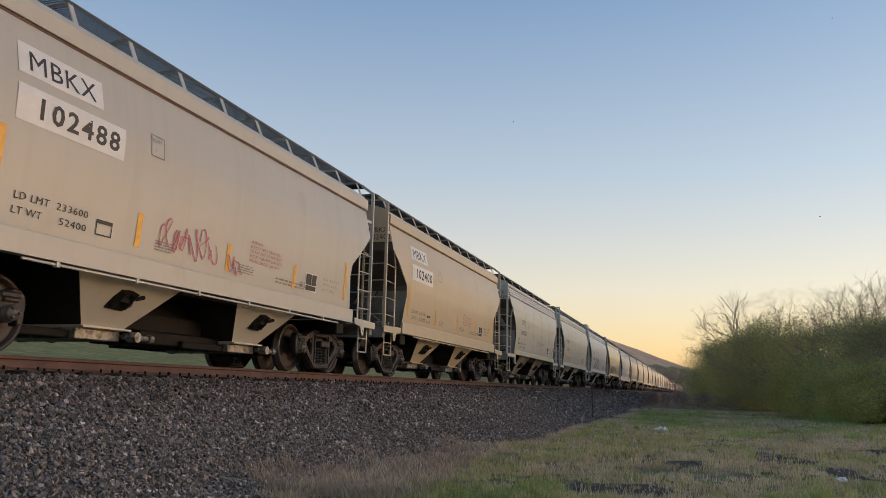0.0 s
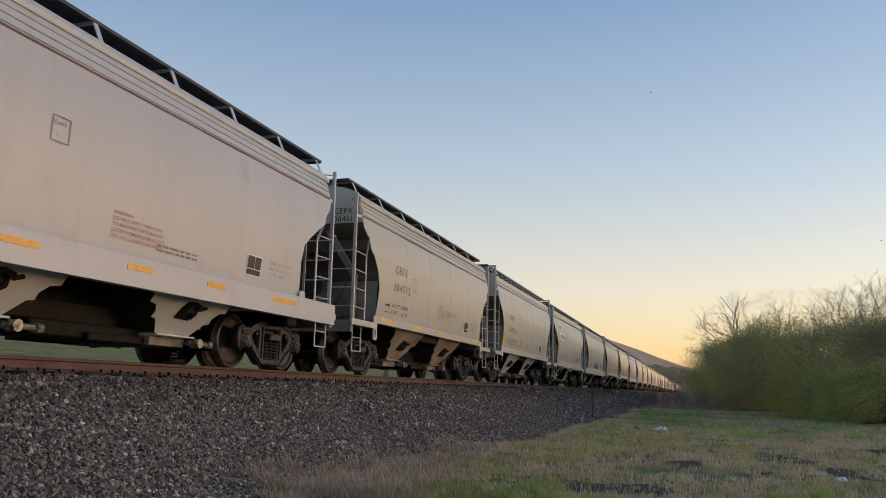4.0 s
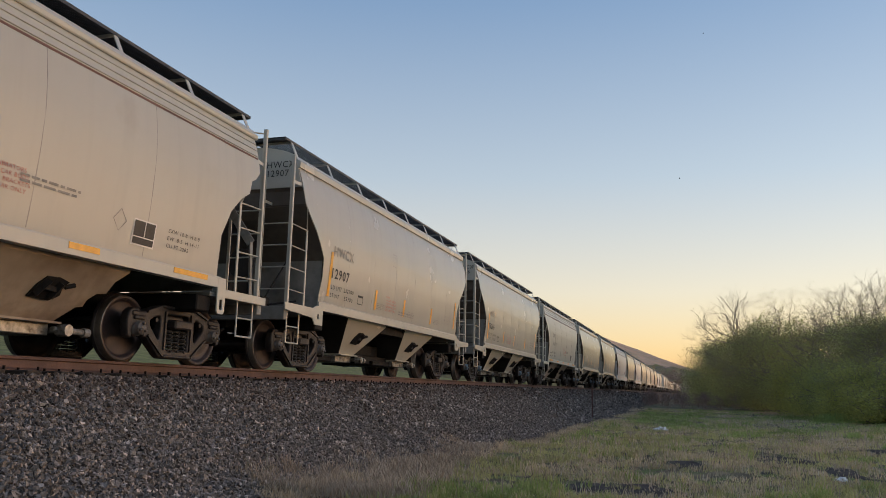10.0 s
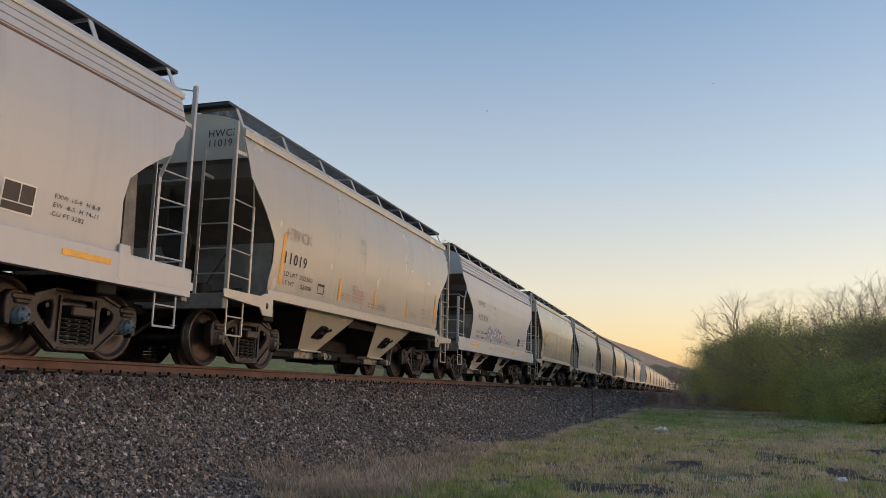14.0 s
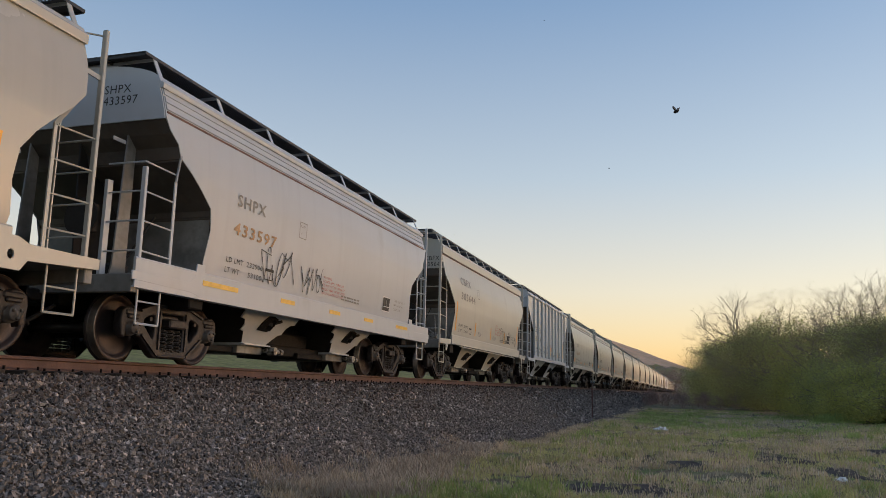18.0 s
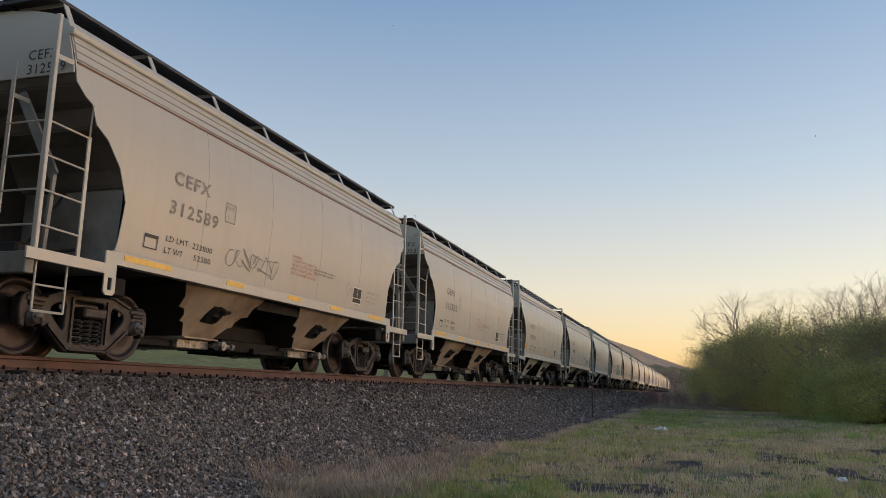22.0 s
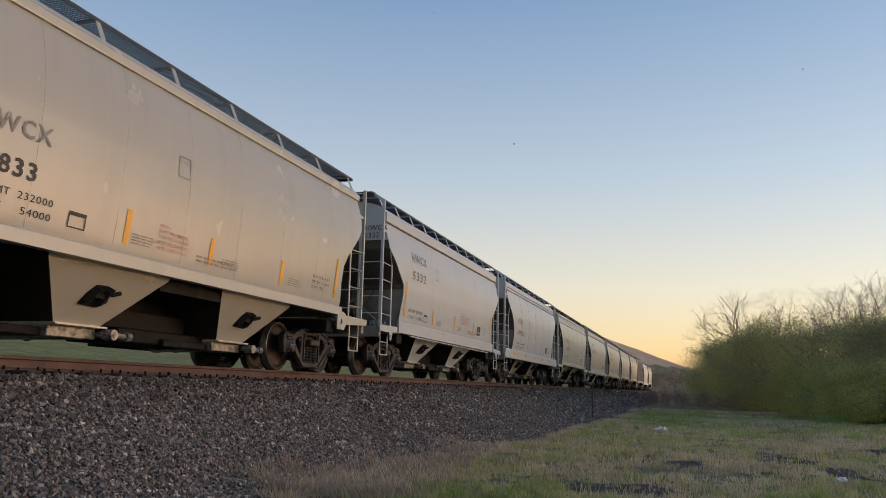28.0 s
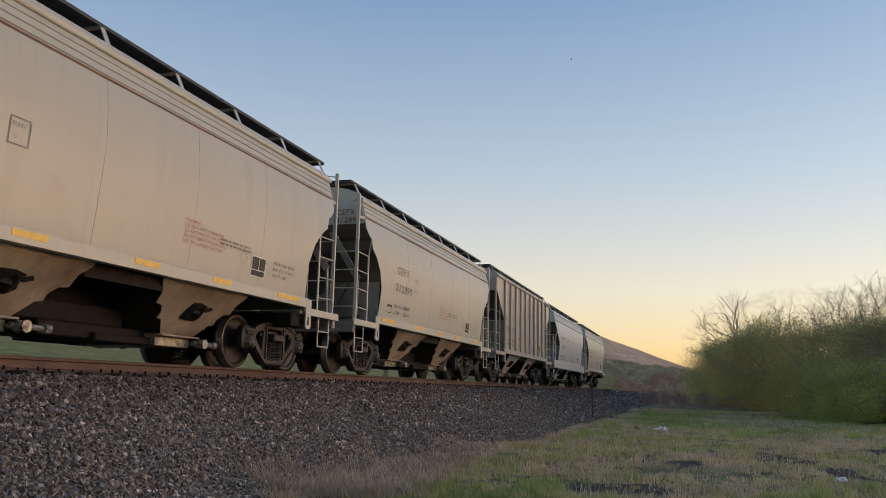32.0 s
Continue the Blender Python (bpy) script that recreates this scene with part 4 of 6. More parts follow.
def arches(kind, parent):
    """A sprayed piece: fat green letters outlined in black before pink flames."""
    g = new("graffiti")
    g.parent = parent
    rnd = random.Random(5)
    vs, fs, y = [(-3.15, 1.34)], [], -3.15
    while y < 2.1:
        w, h = rnd.uniform(.10, .24), (1.85 if y < 1.2 else 1.6) + rnd.uniform(-.05, .28)
        vs += [(y, 1.34), (y + w * .3, 1.34 + (h - 1.34) * .62), (y + w * .5, h), (y + w * .75, 1.34 + (h - 1.34) * .6), (y + w, 1.34)]
        n = len(vs)
        fs.append((n - 5, n - 1, n - 2, n - 3, n - 4))
        y += w * .92
    on_side(kind, vs, fs, FLAME, g, "spray_flames", "pink sprayed flames", .010)

    def arc(cy, w, h, n=11):
        return [(cy - w * math.cos(math.pi * k / (n - 1)), 1.38 + h * math.sin(math.pi * k / (n - 1)) ** .7) for k in range(n)]
    shapes = [[(-3.0, 1.42), (-2.9, 1.66), (-2.62, 1.50)], [(-2.75, 1.95), (-2.35, 1.86), (-2.15, 1.40)], arc(-2.0, .30, .46), arc(-1.15, .34, .48), arc(-.3, .30, .44), [(.22, 1.86), (.36, 1.6), (.3, 1.4)], [(.42, 1.72), (.52, 1.42), (.36, 1.38)], [(.72, 1.40), (.78, 1.72), (1.02, 1.78), (1.28, 1.62), (1.1, 1.46), (.8, 1.42)], [(1.35, 1.40), (1.62, 1.52), (1.84, 1.58)]]
    for k, pts in enumerate(shapes):
        fat = .23 if k < 6 else .15
        ends = [pts[0]] + pts + [pts[-1]]
        for w, mat, lift, nm in ((fat + .07, INK, .013, "spray_outline"), (fat, LIME, .016, "spray_letter")):
            vs, fs = stroke(ends[1:-1], w)
            on_side(kind, vs, fs, mat, g, nm, "", lift + .0006 * k)
    return g


def balloon_word(kind, y0, z0, width, height, parent):
    """A sprayed piece of four fat round letters in greens and blue with a dark outline."""
    g = new("graffiti")
    g.parent = parent

    def ring(cy, cz, a0, a1, ry, rz, n=10):
        return [(cy + ry * math.cos(radians(a0 + (a1 - a0) * k / n)), cz + rz * math.sin(radians(a0 + (a1 - a0) * k / n))) for k in range(n + 1)]
    glyphs = [ring(.5, .5, 50, 310, .34, .36), [(.16, .92), (.14, .4)] + ring(.48, .36, 180, 360, .34, .26) + [(.84, .92)], [(.2, .08), (.2, .9)] + ring(.42, .72, 90, -90, .3, .2) + [(.34, .5), (.84, .1)], ring(.5, .70, 30, 240, .28, .2) + ring(.5, .28, 70, -160, .3, .22)]
    mats = (MINT, TEAL, BLUESPRAY, MINT)
    step = width / 4
    for k, pts in enumerate(glyphs):
        path = [(y0 + step * (k + u * 1.02), z0 + height * v) for u, v in pts]
        for w, mat, lift, nm in ((.40, INK, .012, "spray_outline"), (.30, mats[k], .016, "spray_letter")):
            V, F = [], []
            for cy, cz in path:
                n = len(V)
                V += [(cy, cz)] + [(cy + w / 2 * math.cos(j * math.pi / 6), cz + w / 2 * math.sin(j * math.pi / 6)) for j in range(12)]
                F += [(n, n + 1 + j, n + 1 + (j + 1) % 12) for j in range(12)]
            ribbon, faces = stroke(path, w)
            F += [tuple(i + len(V) for i in f) for f in faces]
            on_side(kind, V + ribbon, F, mat, g, nm, "", lift + .0008 * k)
    return g


def jagged(kind, y0, y1, z0, z1, parent):
    """A sprayed piece of black, sharp-cornered shapes edged in white."""
    g = new("graffiti")
    g.parent = parent
    forms = [[(0, .05), (.05, .75), (.2, .9), (.3, 1.25), (.36, .7), (.24, .45), (.42, .3), (.34, .0)], [(.36, .05), (.46, .4), (.4, .75), (.62, 1.0), (.72, .7), (.6, .55), (.72, .3), (.66, .0)], [(.7, .05), (.76, .8), (.92, .85), (.9, .5), (1.02, .5), (1.06, 1.15), (1.22, 1.1), (1.2, .45), (1.28, .05)], [(1.28, .1), (1.34, .6), (1.5, .95), (1.62, .75), (1.56, .5), (1.74, .45), (1.66, .1)]]
    sy, sz = (y1 - y0) / 1.74, (z1 - z0) / 1.25
    for k, form in enumerate(forms):
        cy, cz = sum(p[0] for p in form) / len(form), sum(p[1] for p in form) / len(form)
        for grow_, mat, lift, nm in ((1.16, WHITE, .010, "spray_outline"), (1.0, INK if k % 2 else GREYSPRAY, .014, "spray_letter")):
            V = [(y0 + sy * (cy + (u - cy) * grow_), z0 + sz * (cz + (v - cz) * grow_)) for u, v in form]
            on_side(kind, [(y0 + sy * cy, z0 + sz * cz)] + V, [(0, i + 1, (i + 1) % len(V) + 1) for i in range(len(V))], mat, g, nm, "", lift + .0008 * k)
    return g


# kind, paint, bearing caps, mark, number, load limit, light weight, colours of mark and number
TRAIN = [
    ("angled", "cream", "grey", "MBKX", "102488", "233600", "52400", "patch"),
    ("angled", "tan", "grey", "MBKX", "102400", "233500", "52500", "patch"),
    ("banded", "cream", "grey", "CEFX", "300024", "233200", "52800", "plain"),
    ("square", "cream", "grey", "HKRX", "300297", "234500", "51500", "faded"),
    ("square", "grey", "blue", "SOXX", "325481", "234600", "51400", "bold"),
    ("stripe", "gloss", "blue", "HWCX", "13406", "232300", "53700", "bold"),
    ("smooth", "grey", "grey", "SHPX", "433427", "233000", "53000", "plain"),
    ("banded", "cream", "grey", "CEFX", "304512", "233900", "52100", "plain"),
    ("square", "cream", "grey", "HKRX", "300310", "234500", "51500", "faded"),
    ("angled", "cream", "grey", "MBKX", "102486", "233600", "52400", "patch"),
    ("deep", "cream", "grey", "CEFX", "300611", "229500", "56500", "faded"),
    ("square", "cream", "grey", "HKRX", "300012", "234400", "51600", "faded"),
    ("stripe", "gloss", "blue", "HWCX", "11400", "232300", "53700", "bold"),
    ("angled", "grey", "grey", "CBFX", "305149", "233600", "52400", "large"),
    ("vane", "green", "blue", "HKRX", "300876", "234700", "51300", "faded"),
    ("banded", "cream", "grey", "CBFX", "313825", "233800", "52200", "plain"),
    ("stripe", "gloss", "grey", "HWCX", "12907", "232300", "53700", "bold"),
    ("stripe", "gloss", "blue", "HWCX", "13266", "232300", "53700", "bold"),
    ("banded", "cream", "grey", "CBFX", "314220", "233500", "52500", "plain"),
    ("stripe", "gloss", "blue", "HWCX", "12355", "232300", "53700", "bold"),
    ("stripe", "gloss", "blue", "HWCX", "10926", "232800", "53200", "bold"),
    ("smooth", "grey", "blue", "SHPX", "433415", "233000", "53000", "rust"),
    ("stripe", "gloss", "grey", "HWCX", "11019", "232300", "53700", "bold"),
    ("smooth", "grey", "grey", "SHPX", "433936", "233000", "53000", "plain"),
    ("stripe", "gloss", "grey", "HWCX", "12118", "232300", "53700", "bold"),
    ("angled", "cream", "grey", "MBKX", "102431", "233600", "52400", "patch"),
    ("banded", "brown", "grey", "CEFX", "304506", "233600", "52400", "faded"),
    ("stripe", "gloss", "grey", "HWCX", "11576", "232400", "53600", "bold"),
    ("smooth", "grey", "grey", "SHPX", "433597", "232900", "53100", "rust"),
    ("angled", "cream", "grey", "CBFX", "305644", "233400", "52600", "large"),
    ("ribbed", "grey", "grey", "CEFX", "309316", "231300", "54700", "split"),
    ("square", "cream", "grey", "CBFX", "316668", "234500", "51500", "faded"),
    ("square", "cream", "blue", "CBFX", "316603", "234000", "52000", "bold"),
    ("square", "cream", "blue", "HKRX", "300355", "234500", "51500", "faded"),
    ("banded", "cream", "grey", "CEFX", "312589", "233800", "52200", "plain"),
    ("banded", "cream", "grey", "CEFX", "312532", "233800", "52200", "plain"),
    ("square", "cream", "blue", "HKRX", "300273", "234400", "51600", "faded"),
    ("banded", "cream", "grey", "CITX", "221906", "233600", "52400", "bold"),
    ("vane", "green", "grey", "HKRX", "300835", "234600", "51400", "faded"),
    ("deep", "cream", "grey", "CEFX", "300599", "229200", "56800", "faded"),
    ("square", "cream", "grey", "SCXX", "325304", "234500", "51500", "bold"),
    ("square", "cream", "grey", "SCXX", "325224", "234500", "51500", "bold"),
    ("smooth", "grey", "grey", "SHPX", "433570", "233000", "53000", "plain"),
    ("stripe", "gloss", "grey", "HWCX", "11833", "232000", "54000", "bold"),
    ("angled", "grey", "grey", "HWCX", "5332", "233000", "53000", "large"),
    ("deep", "grey", "grey", "CEFX", "309135", "229100", "56900", "rust"),
    ("banded", "cream", "grey", "CEFX", "312583", "233400", "52600", "plain"),
    ("angled", "cream", "blue", "CBFX", "305638", "233300", "52700", "large"),
    ("plain", "cream", "grey", "CBFX", "314892", "231700", "54300", "large"),
    ("banded", "cream", "grey", "CITX", "221474", "233600", "52400", "bold"),
    ("banded", "cream", "grey", "CEFX", "312899", "232800", "53200", "plain"),
    ("ribbed", "brown", "grey", "CEFX", "309322", "231300", "54700", "split"),
    ("smooth", "grey", "grey", "SHPX", "433561", "233000", "53000", "plain"),
    ("banded", "cream", "grey", "CBFX", "313801", "233800", "52200", "plain"),
]
# the place of each car's front coupler behind a regular spacing, in metres
OFFSETS = {0: .15, 1: -.08, 2: .15, 3: .25, 15: .12, 20: -.12, 26: -.15, 28: -.2}
LABELS = {
    "stripe": "curved-side covered hopper car with upright orange tape stripes",
    "angled": "covered hopper car with angled end cut-outs and orange stripes",
    "banded": "curved-side covered hopper car with three ribs under the eave",
    "square": "curved-side covered hopper car with square orange tape patches",
    "smooth": "smooth-sided grey covered hopper car with a deep side sill",
    "ribbed": "flat-sided covered hopper car with upright outside ribs",
    "vane": "pale green-grey covered hopper car with solid walkway brackets",
    "deep": "curved-side covered hopper car with a deep white side sill",
    "plain": "curved-side covered hopper car with a deep sill",
}
PAINT_WORDS = {"cream": "cream", "gloss": "glossy cream", "tan": "tan", "grey": "light grey", "green": "pale green-grey", "brown": "dusty brown-grey"}


def mark_car(car, i, kind, mark, number, ld, lt, style):
    zshift = .62 if kind == "angled" else 0
    top = {"plain": (FADED, FADED), "bold": (FADED, INK), "faded": (FADED, RUSTINK), "rust": (FADED, RUSTINK), "patch": (INK, INK), "large": (FADED, FADED), "split": (FADED, FADED)}[style]
    if style == "patch":
        patch(kind, -4.25, -2.95, 2.98, 3.34, WHITE, car, "white_patch", .006)
        patch(kind, -4.25, -2.55, 2.45, 2.86, WHITE, car, "white_patch", .006)
        word(kind, mark, -4.12, 3.04, .24, INK, car, 1.05, "lettering")
        word(kind, number, -4.0, 2.54, .24, INK, car, 1.35)
    elif style == "large":
        word(kind, mark, -4.02, 2.92, .235, top[0], car, 1.24)
        word(kind, number, -4.0, 2.46, .225, top[1], car, 1.68 if len(number) > 4 else 1.1)
    elif style == "split":
        for a, y in ((mark[:2], -4.18), (mark[2:], -3.16)):
            word(kind, a, y, 2.40, .24, FADED, car, .5)
        for a, y in ((number[:3], -4.22), (number[3:], -3.2)):
            word(kind, a, y, 1.98, .24, FADED, car, .6)
    elif kind in ("banded", "smooth"):
        dy = .45 if kind == "banded" else .12
        dz = .17 if kind == "banded" else .04
        word(kind, mark, -4.14 + dy + (.24 if kind == "smooth" else 0), 2.26 + dz + (.18 if kind == "smooth" else 0), .19, INK if mark == "CITX" else top[0], car, .88)
        word(kind, number, -4.17 + dy + (.24 if kind == "smooth" else 0), 1.84 + dz + (.15 if kind == "smooth" else 0), .19, top[1], car, 1.18 if kind == "banded" else 1.34)
    else:
        dy, z1, z2, h = (-.17, 2.28, 1.84, .2) if kind == "stripe" else (.14, 2.42, 1.96, .2)
        word(kind, mark, -4.08 + dy, z1, h, PALEINK if kind == "stripe" and i not in (12, 16, 20, 43) else top[0], car, 1.0)
        word(kind, number, -4.12 + dy, z2, h, top[1], car, .9 if len(number) < 6 else 1.38)
    zl = 1.62 if kind not in ("smooth", "plain", "deep") else 1.58
    shift, ybox, yplate, zplate = (.36, -4.12, -2.38, 2.16) if kind == "banded" else (.25, -4.12, -2.5, 2.25) if kind == "vane" else (-.15, -2.85, -1.0, 2.55) if kind == "stripe" else (-.06, -2.86, -2.05, 2.68) if kind in ("angled", "plain") else (.14, -2.72, -1.7, 2.36)
    word(kind, "LD LMT", -4.05 + shift, zl, .085, INK, car, .50)
    word(kind, ld, -3.45 + shift, zl, .085, INK, car, .50)
    word(kind, "LT WT", -4.05 + shift, zl - .16, .085, INK, car, .42)
    word(kind, lt, -3.38 + shift, zl - .16, .085, INK, car, .43)
    outline_box(kind, ybox, ybox + .28, 1.46, 1.62, .016, INK, car)
    patch(kind, ybox, ybox + .28, 1.615, 1.65, INK, car, "panel_mark", .008, 1)
    outline_box(kind, yplate, yplate + .28, zplate, zplate + .30, .014, FADED, car, "clearance_mark")
    text_block(kind, ("PLATE", "  C"), yplate + .03, zplate + .20, .045, .13, FADED, car)
    if kind == "banded":
        ring = [(2.22, 1.72), (2.34, 1.86), (2.46, 1.72), (2.34, 1.58), (2.22, 1.72)]
        vs, fs = stroke(ring, .014)
        on_side(kind, vs, fs, FADED, car, "diamond_mark")
    # consolidated stencil: black panels framed in white
    if kind != "stripe":
        patch(kind, 2.60, 3.05, 1.46, 1.80, WHITE, car, "stencil_frame", .006)
        for a, b, c, d in ((2.62, 2.83, 1.58, 1.78), (2.845, 3.03, 1.58, 1.78), (2.62, 3.03, 1.48, 1.565)):
            patch(kind, a, b, c, d, INK, car, "data_panel", .010, 2)
    text_block(kind, ("EXW 10-8  H 8-9", "EW  8-5  H 14-11", "CU FT 3282"), 3.3, 1.74, .055, .10, INK if i % 2 else FADED, car, .72)
    if kind in ("banded", "smooth", "angled", "stripe", "ribbed"):
        ys = {"banded": .75 if mark == "CITX" else -.15, "smooth": -.55, "angled": .6, "stripe": -1.25, "ribbed": -.1}[kind]
        zt = {"stripe": 1.78, "smooth": 1.78}.get(kind, 1.98)
        text_block(kind, ("WARNING", "DO NOT APPLY VIBRATORS", "TO ANY PART OF CAR BODY", "EXCEPT VIBRATOR BRACKETS", "USE ON LOADED CAR ONLY"), ys, zt, .05, .075, REDINK, car, 1.05 if kind != "stripe" else .7)
        lines(kind, ys + .9, ys + 2.0, 1.9 if kind == "banded" else 1.55, 2, FADED, car, .03, .06)
    if kind in ("stripe", "angled", "vane", "ribbed"):
        tape = ORANGE if kind != "ribbed" else YELLOW
        y_first = {"stripe": -4.30, "angled": -4.38, "vane": -4.32, "ribbed": -4.33}[kind]
        spans = [(y_first, 1.46, 2.34), (-2.1 if kind != "stripe" else -1.85, 1.44, 1.88), (.0, 1.44, 1.86), (2.15, 1.44, 1.86), (4.32 if kind != "ribbed" else 4.0, 1.48, 2.25)]
        for y, a, b in spans:
            patch(kind, y - .05, y + .05, a, b, tape, car, "tape_stripe", .024 if i == 5 else .008)
        for y in (-1.75, .3, 2.4):
            lines(kind, y, y + .5, 1.60, 4, FADED, car, .016, .038)
    elif kind == "square":
        for y, a, b, w in ((-4.42, 1.50, 1.72, .42), (-1.55, 1.47, 1.56, .46), (.02, 1.47, 1.56, .42), (1.45, 1.47, 1.56, .42), (4.42, 1.48, 1.70, .42)):
            patch(kind, y - w / 2, y + w / 2, a, b, ORANGE, car, "tape_square")
            if abs(y) < 2:
                lines(kind, y - .2, y + .2, b + .17, 4, FADED, car, .016, .038)
    else:
        s_w = TYPES[kind]["profile"][0][0] + .079
        for y, w in ((-4.0, .95), (-1.9, .5), (.05, .5), (1.8, .5), (3.9, .8)):
            bm = bmesh.new()
            z0 = 1.22 if kind == "banded" else 1.13
            box(bm, s_w - .003, s_w + .003, y - w / 2, y + w / 2, z0 - .0, z0 + .075)
            part("tape_band", bm, YELLOW if i % 3 else ORANGE, car)
    if kind == "vane":
        for y in (-1.05, 1.36):
            prof = TYPES[kind]["profile"]
            for r, mat, lift in ((.165, REDINK, .008), (.14, WHITE, .010)):
                ring = [(y + r * math.cos(a), 2.22 + r * math.sin(a)) for a in np.linspace(0, 2 * math.pi, 17)[:-1]]
                on_side(kind, ring, [tuple(range(16))], mat, car, "warning_disc", "", lift)
            for d in (1, -1):
                vs, fs = stroke([(y - .08, 2.22 - .09 * d), (y, 2.22), (y + .08, 2.22 + .09 * d)], .03)
                on_side(kind, vs, fs, REDINK, car, "disc_cross", "", .012)
    # reporting mark on the end sheet
    ye = bow(TYPES[kind]["edge"], 4.0)
    xe, zm, zn = {"stripe": (.78, 3.72, 3.55), "angled": (.92, 3.40, 3.22), "plain": (.92, 3.40, 3.22), "deep": (.62, 3.66, 3.48), "banded": (.86, 3.46, 3.28), "smooth": (.5, 3.70, 3.53), "square": (.1, 3.94, 3.74)}.get(kind, (.6, 3.62, 3.44))
    for text, z in ((mark, zm + .03), (number, zn + .03)):
        if (text, .13) not in WORDS:
            WORDS[(text, .13)] = letters(text, .13)
        vs, fs = WORDS[(text, .13)]
        part("lettering", mesh_of("lettering", [(xe + u, -ye - .028, z + v) for u, v in vs], fs, INK), None, car)
    # sprayed tags and pieces that set single cars apart
    if i == 0:
        scrawl(kind, -1.7, -.3, 1.45, 1.92, 4, PINK, car, .022, 9)
        scrawl(kind, .0, .45, 1.42, 1.7, 5, PINK, car, .022, 3)
    if i == 2:
        scrawl(kind, -4.3, -3.9, 1.65, 1.85, 9, INK, car, .018, 3)
        scrawl(kind, 4.0, 4.3, 1.5, 1.85, 19, INK, car, .02, 3)
    if i == 4:
        scrawl(kind, -3.2, -2.2, 1.42, 1.85, 3, INK, car, .03, 4)
        bubbles(kind, -2.1, -.3, 1.42, 2.15, 4, 2, PALEBLUE, GREYSPRAY, car, (WHITE,))
    if i == 5:
        arches(kind, car)
    if i == 10:
        jagged(kind, -1.32, 1.45, 1.36, 2.0, car)
    if i == 12:
        scrawl(kind, -2.3, -1.2, 1.5, 1.95, 23, INK, car, .02, 6)
    if i == 20:
        scrawl(kind, -3.6, -2.1, 2.45, 3.0, 11, INK, car, .022, 8)
    if i == 23:
        bubbles(kind, -2.4, -.2, 1.4, 1.9, 5, 12, PALEBLUE, PALEBLUE, car, (WHITE,))
    if i == 28:
        scrawl(kind, -2.95, -1.7, 1.4, 2.1, 13, INK, car, .022, 6)
        scrawl(kind, -1.5, -.5, 1.42, 1.95, 14, INK, car, .022, 6)
    if i == 29:
        scrawl(kind, 1.2, 3.2, 1.42, 1.95, 15, INK, car, .025, 6)
        vs, fs = stroke([(4.0, 1.42), (3.85, 1.62), (3.9, 1.74), (4.0, 1.66), (4.1, 1.74), (4.15, 1.62), (4.0, 1.42)], .03)
        on_side(kind, vs, fs, INK, car, "sprayed_heart", "", .012)
    if i == 30:
        scrawl(kind, -2.0, -.7, 1.42, 1.95, 16, INK, car, .02, 7)
    if i == 34:
        scrawl(kind, -2.2, -.6, 1.5, 1.85, 18, FADED, car, .02, 7)
    if i == 39:
        scrawl(kind, -1.95, -1.3, 1.95, 2.1, 21, INK, car, .022, 3)
        scrawl(kind, -1.95, -1.2, 1.5, 1.8, 24, INK, car, .02, 3)
        balloon_word(kind, -.62, 1.36, 2.9, .78, car)
        scrawl(kind, 2.45, 3.0, 1.45, 1.95, 22, INK, car, .018, 5)


def build_train():
    cars, made = [], {}
    for i, (kind, paint_name, cap, mark, number, ld, lt, style) in enumerate(TRAIN):
        if (kind, cap) not in made:
            made[(kind, cap)] = hopper(kind, cap)
            car = made[(kind, cap)]
            plain = [o for o in car.children_recursive]
            car["parts"] = len(plain)
        else:
            car = copy_thing(made[(kind, cap)], Matrix())
        cars.append(car)
    for i, car in enumerate(cars):
        kind, paint_name, cap, mark, number, ld, lt, style = TRAIN[i]
        for o in car.children_recursive:
            if o.get("paint"):
                o.material_slots[0].link = "OBJECT"
                o.material_slots[0].material = PAINTS[paint_name]
        tagged(car, PAINT_WORDS[paint_name] + " " + LABELS[kind].replace("pale green-grey ", "").replace("smooth-sided grey", "smooth-sided"), "freight car", "hopper cars of the passing train")
        mark_car(car, i, kind, mark, number, ld, lt, style)
    return cars


# ---- ground, track ----
def fbm(x, y, s=1.0):
    return noise.noise((x * s, y * s, 0.3)) + .5 * noise.noise((x * s * 2.3, y * s * 2.3, 4.3))


def ground_height(x, y):
    z = .05 * fbm(x, y, .35) + .10 * fbm(x, y, .09)
    if x > 4 and y > 25:
        z += .25 * min(1, (x - 4) / 12)
    d = TRACK - x
    if d > 4:
        rise = max(0, d - 9) * .11
        fade = max(0.0, min(1.0, (320 - y) / 160))
        z += min(rise, 14) * fade
    return z


def grid_axis(parts):
    out = []
    for a, b, step in parts:
        out += list(np.arange(a, b, step))
    return out + [parts[-1][1]]


def build_ground():
    xs = grid_axis([(-3000, -400, 260), (-400, -60, 34), (-60, -14, 4.6), (-14, 14, .7), (14, 60, 4.6), (60, 400, 34), (400, 3000, 260)])
    ys = grid_axis([(-1500, -60, 180), (-60, 4, 8), (4, 60, .9), (60, 160, 5), (160, 600, 44), (600, 4000, 340)])
    verts = [(x, y, ground_height(x, y)) for y in ys for x in xs]
    n = len(xs)
    faces = [(j * n + i, j * n + i + 1, j * n + n + i + 1, j * n + n + i) for j in range(len(ys) - 1) for i in range(n - 1)]
    me = mesh_of("ground", verts, faces, SOIL, True)
    me.materials.append(FIELD)
    for p in me.polygons:
        c = p.center
        if c.x < TRACK - 5:
            p.material_index = 1
    tagged(new("ground", me), "thin spring grass and bare soil beside the railway", "ground", kind="structure")


TOE, CREST = -4.85, -6.72


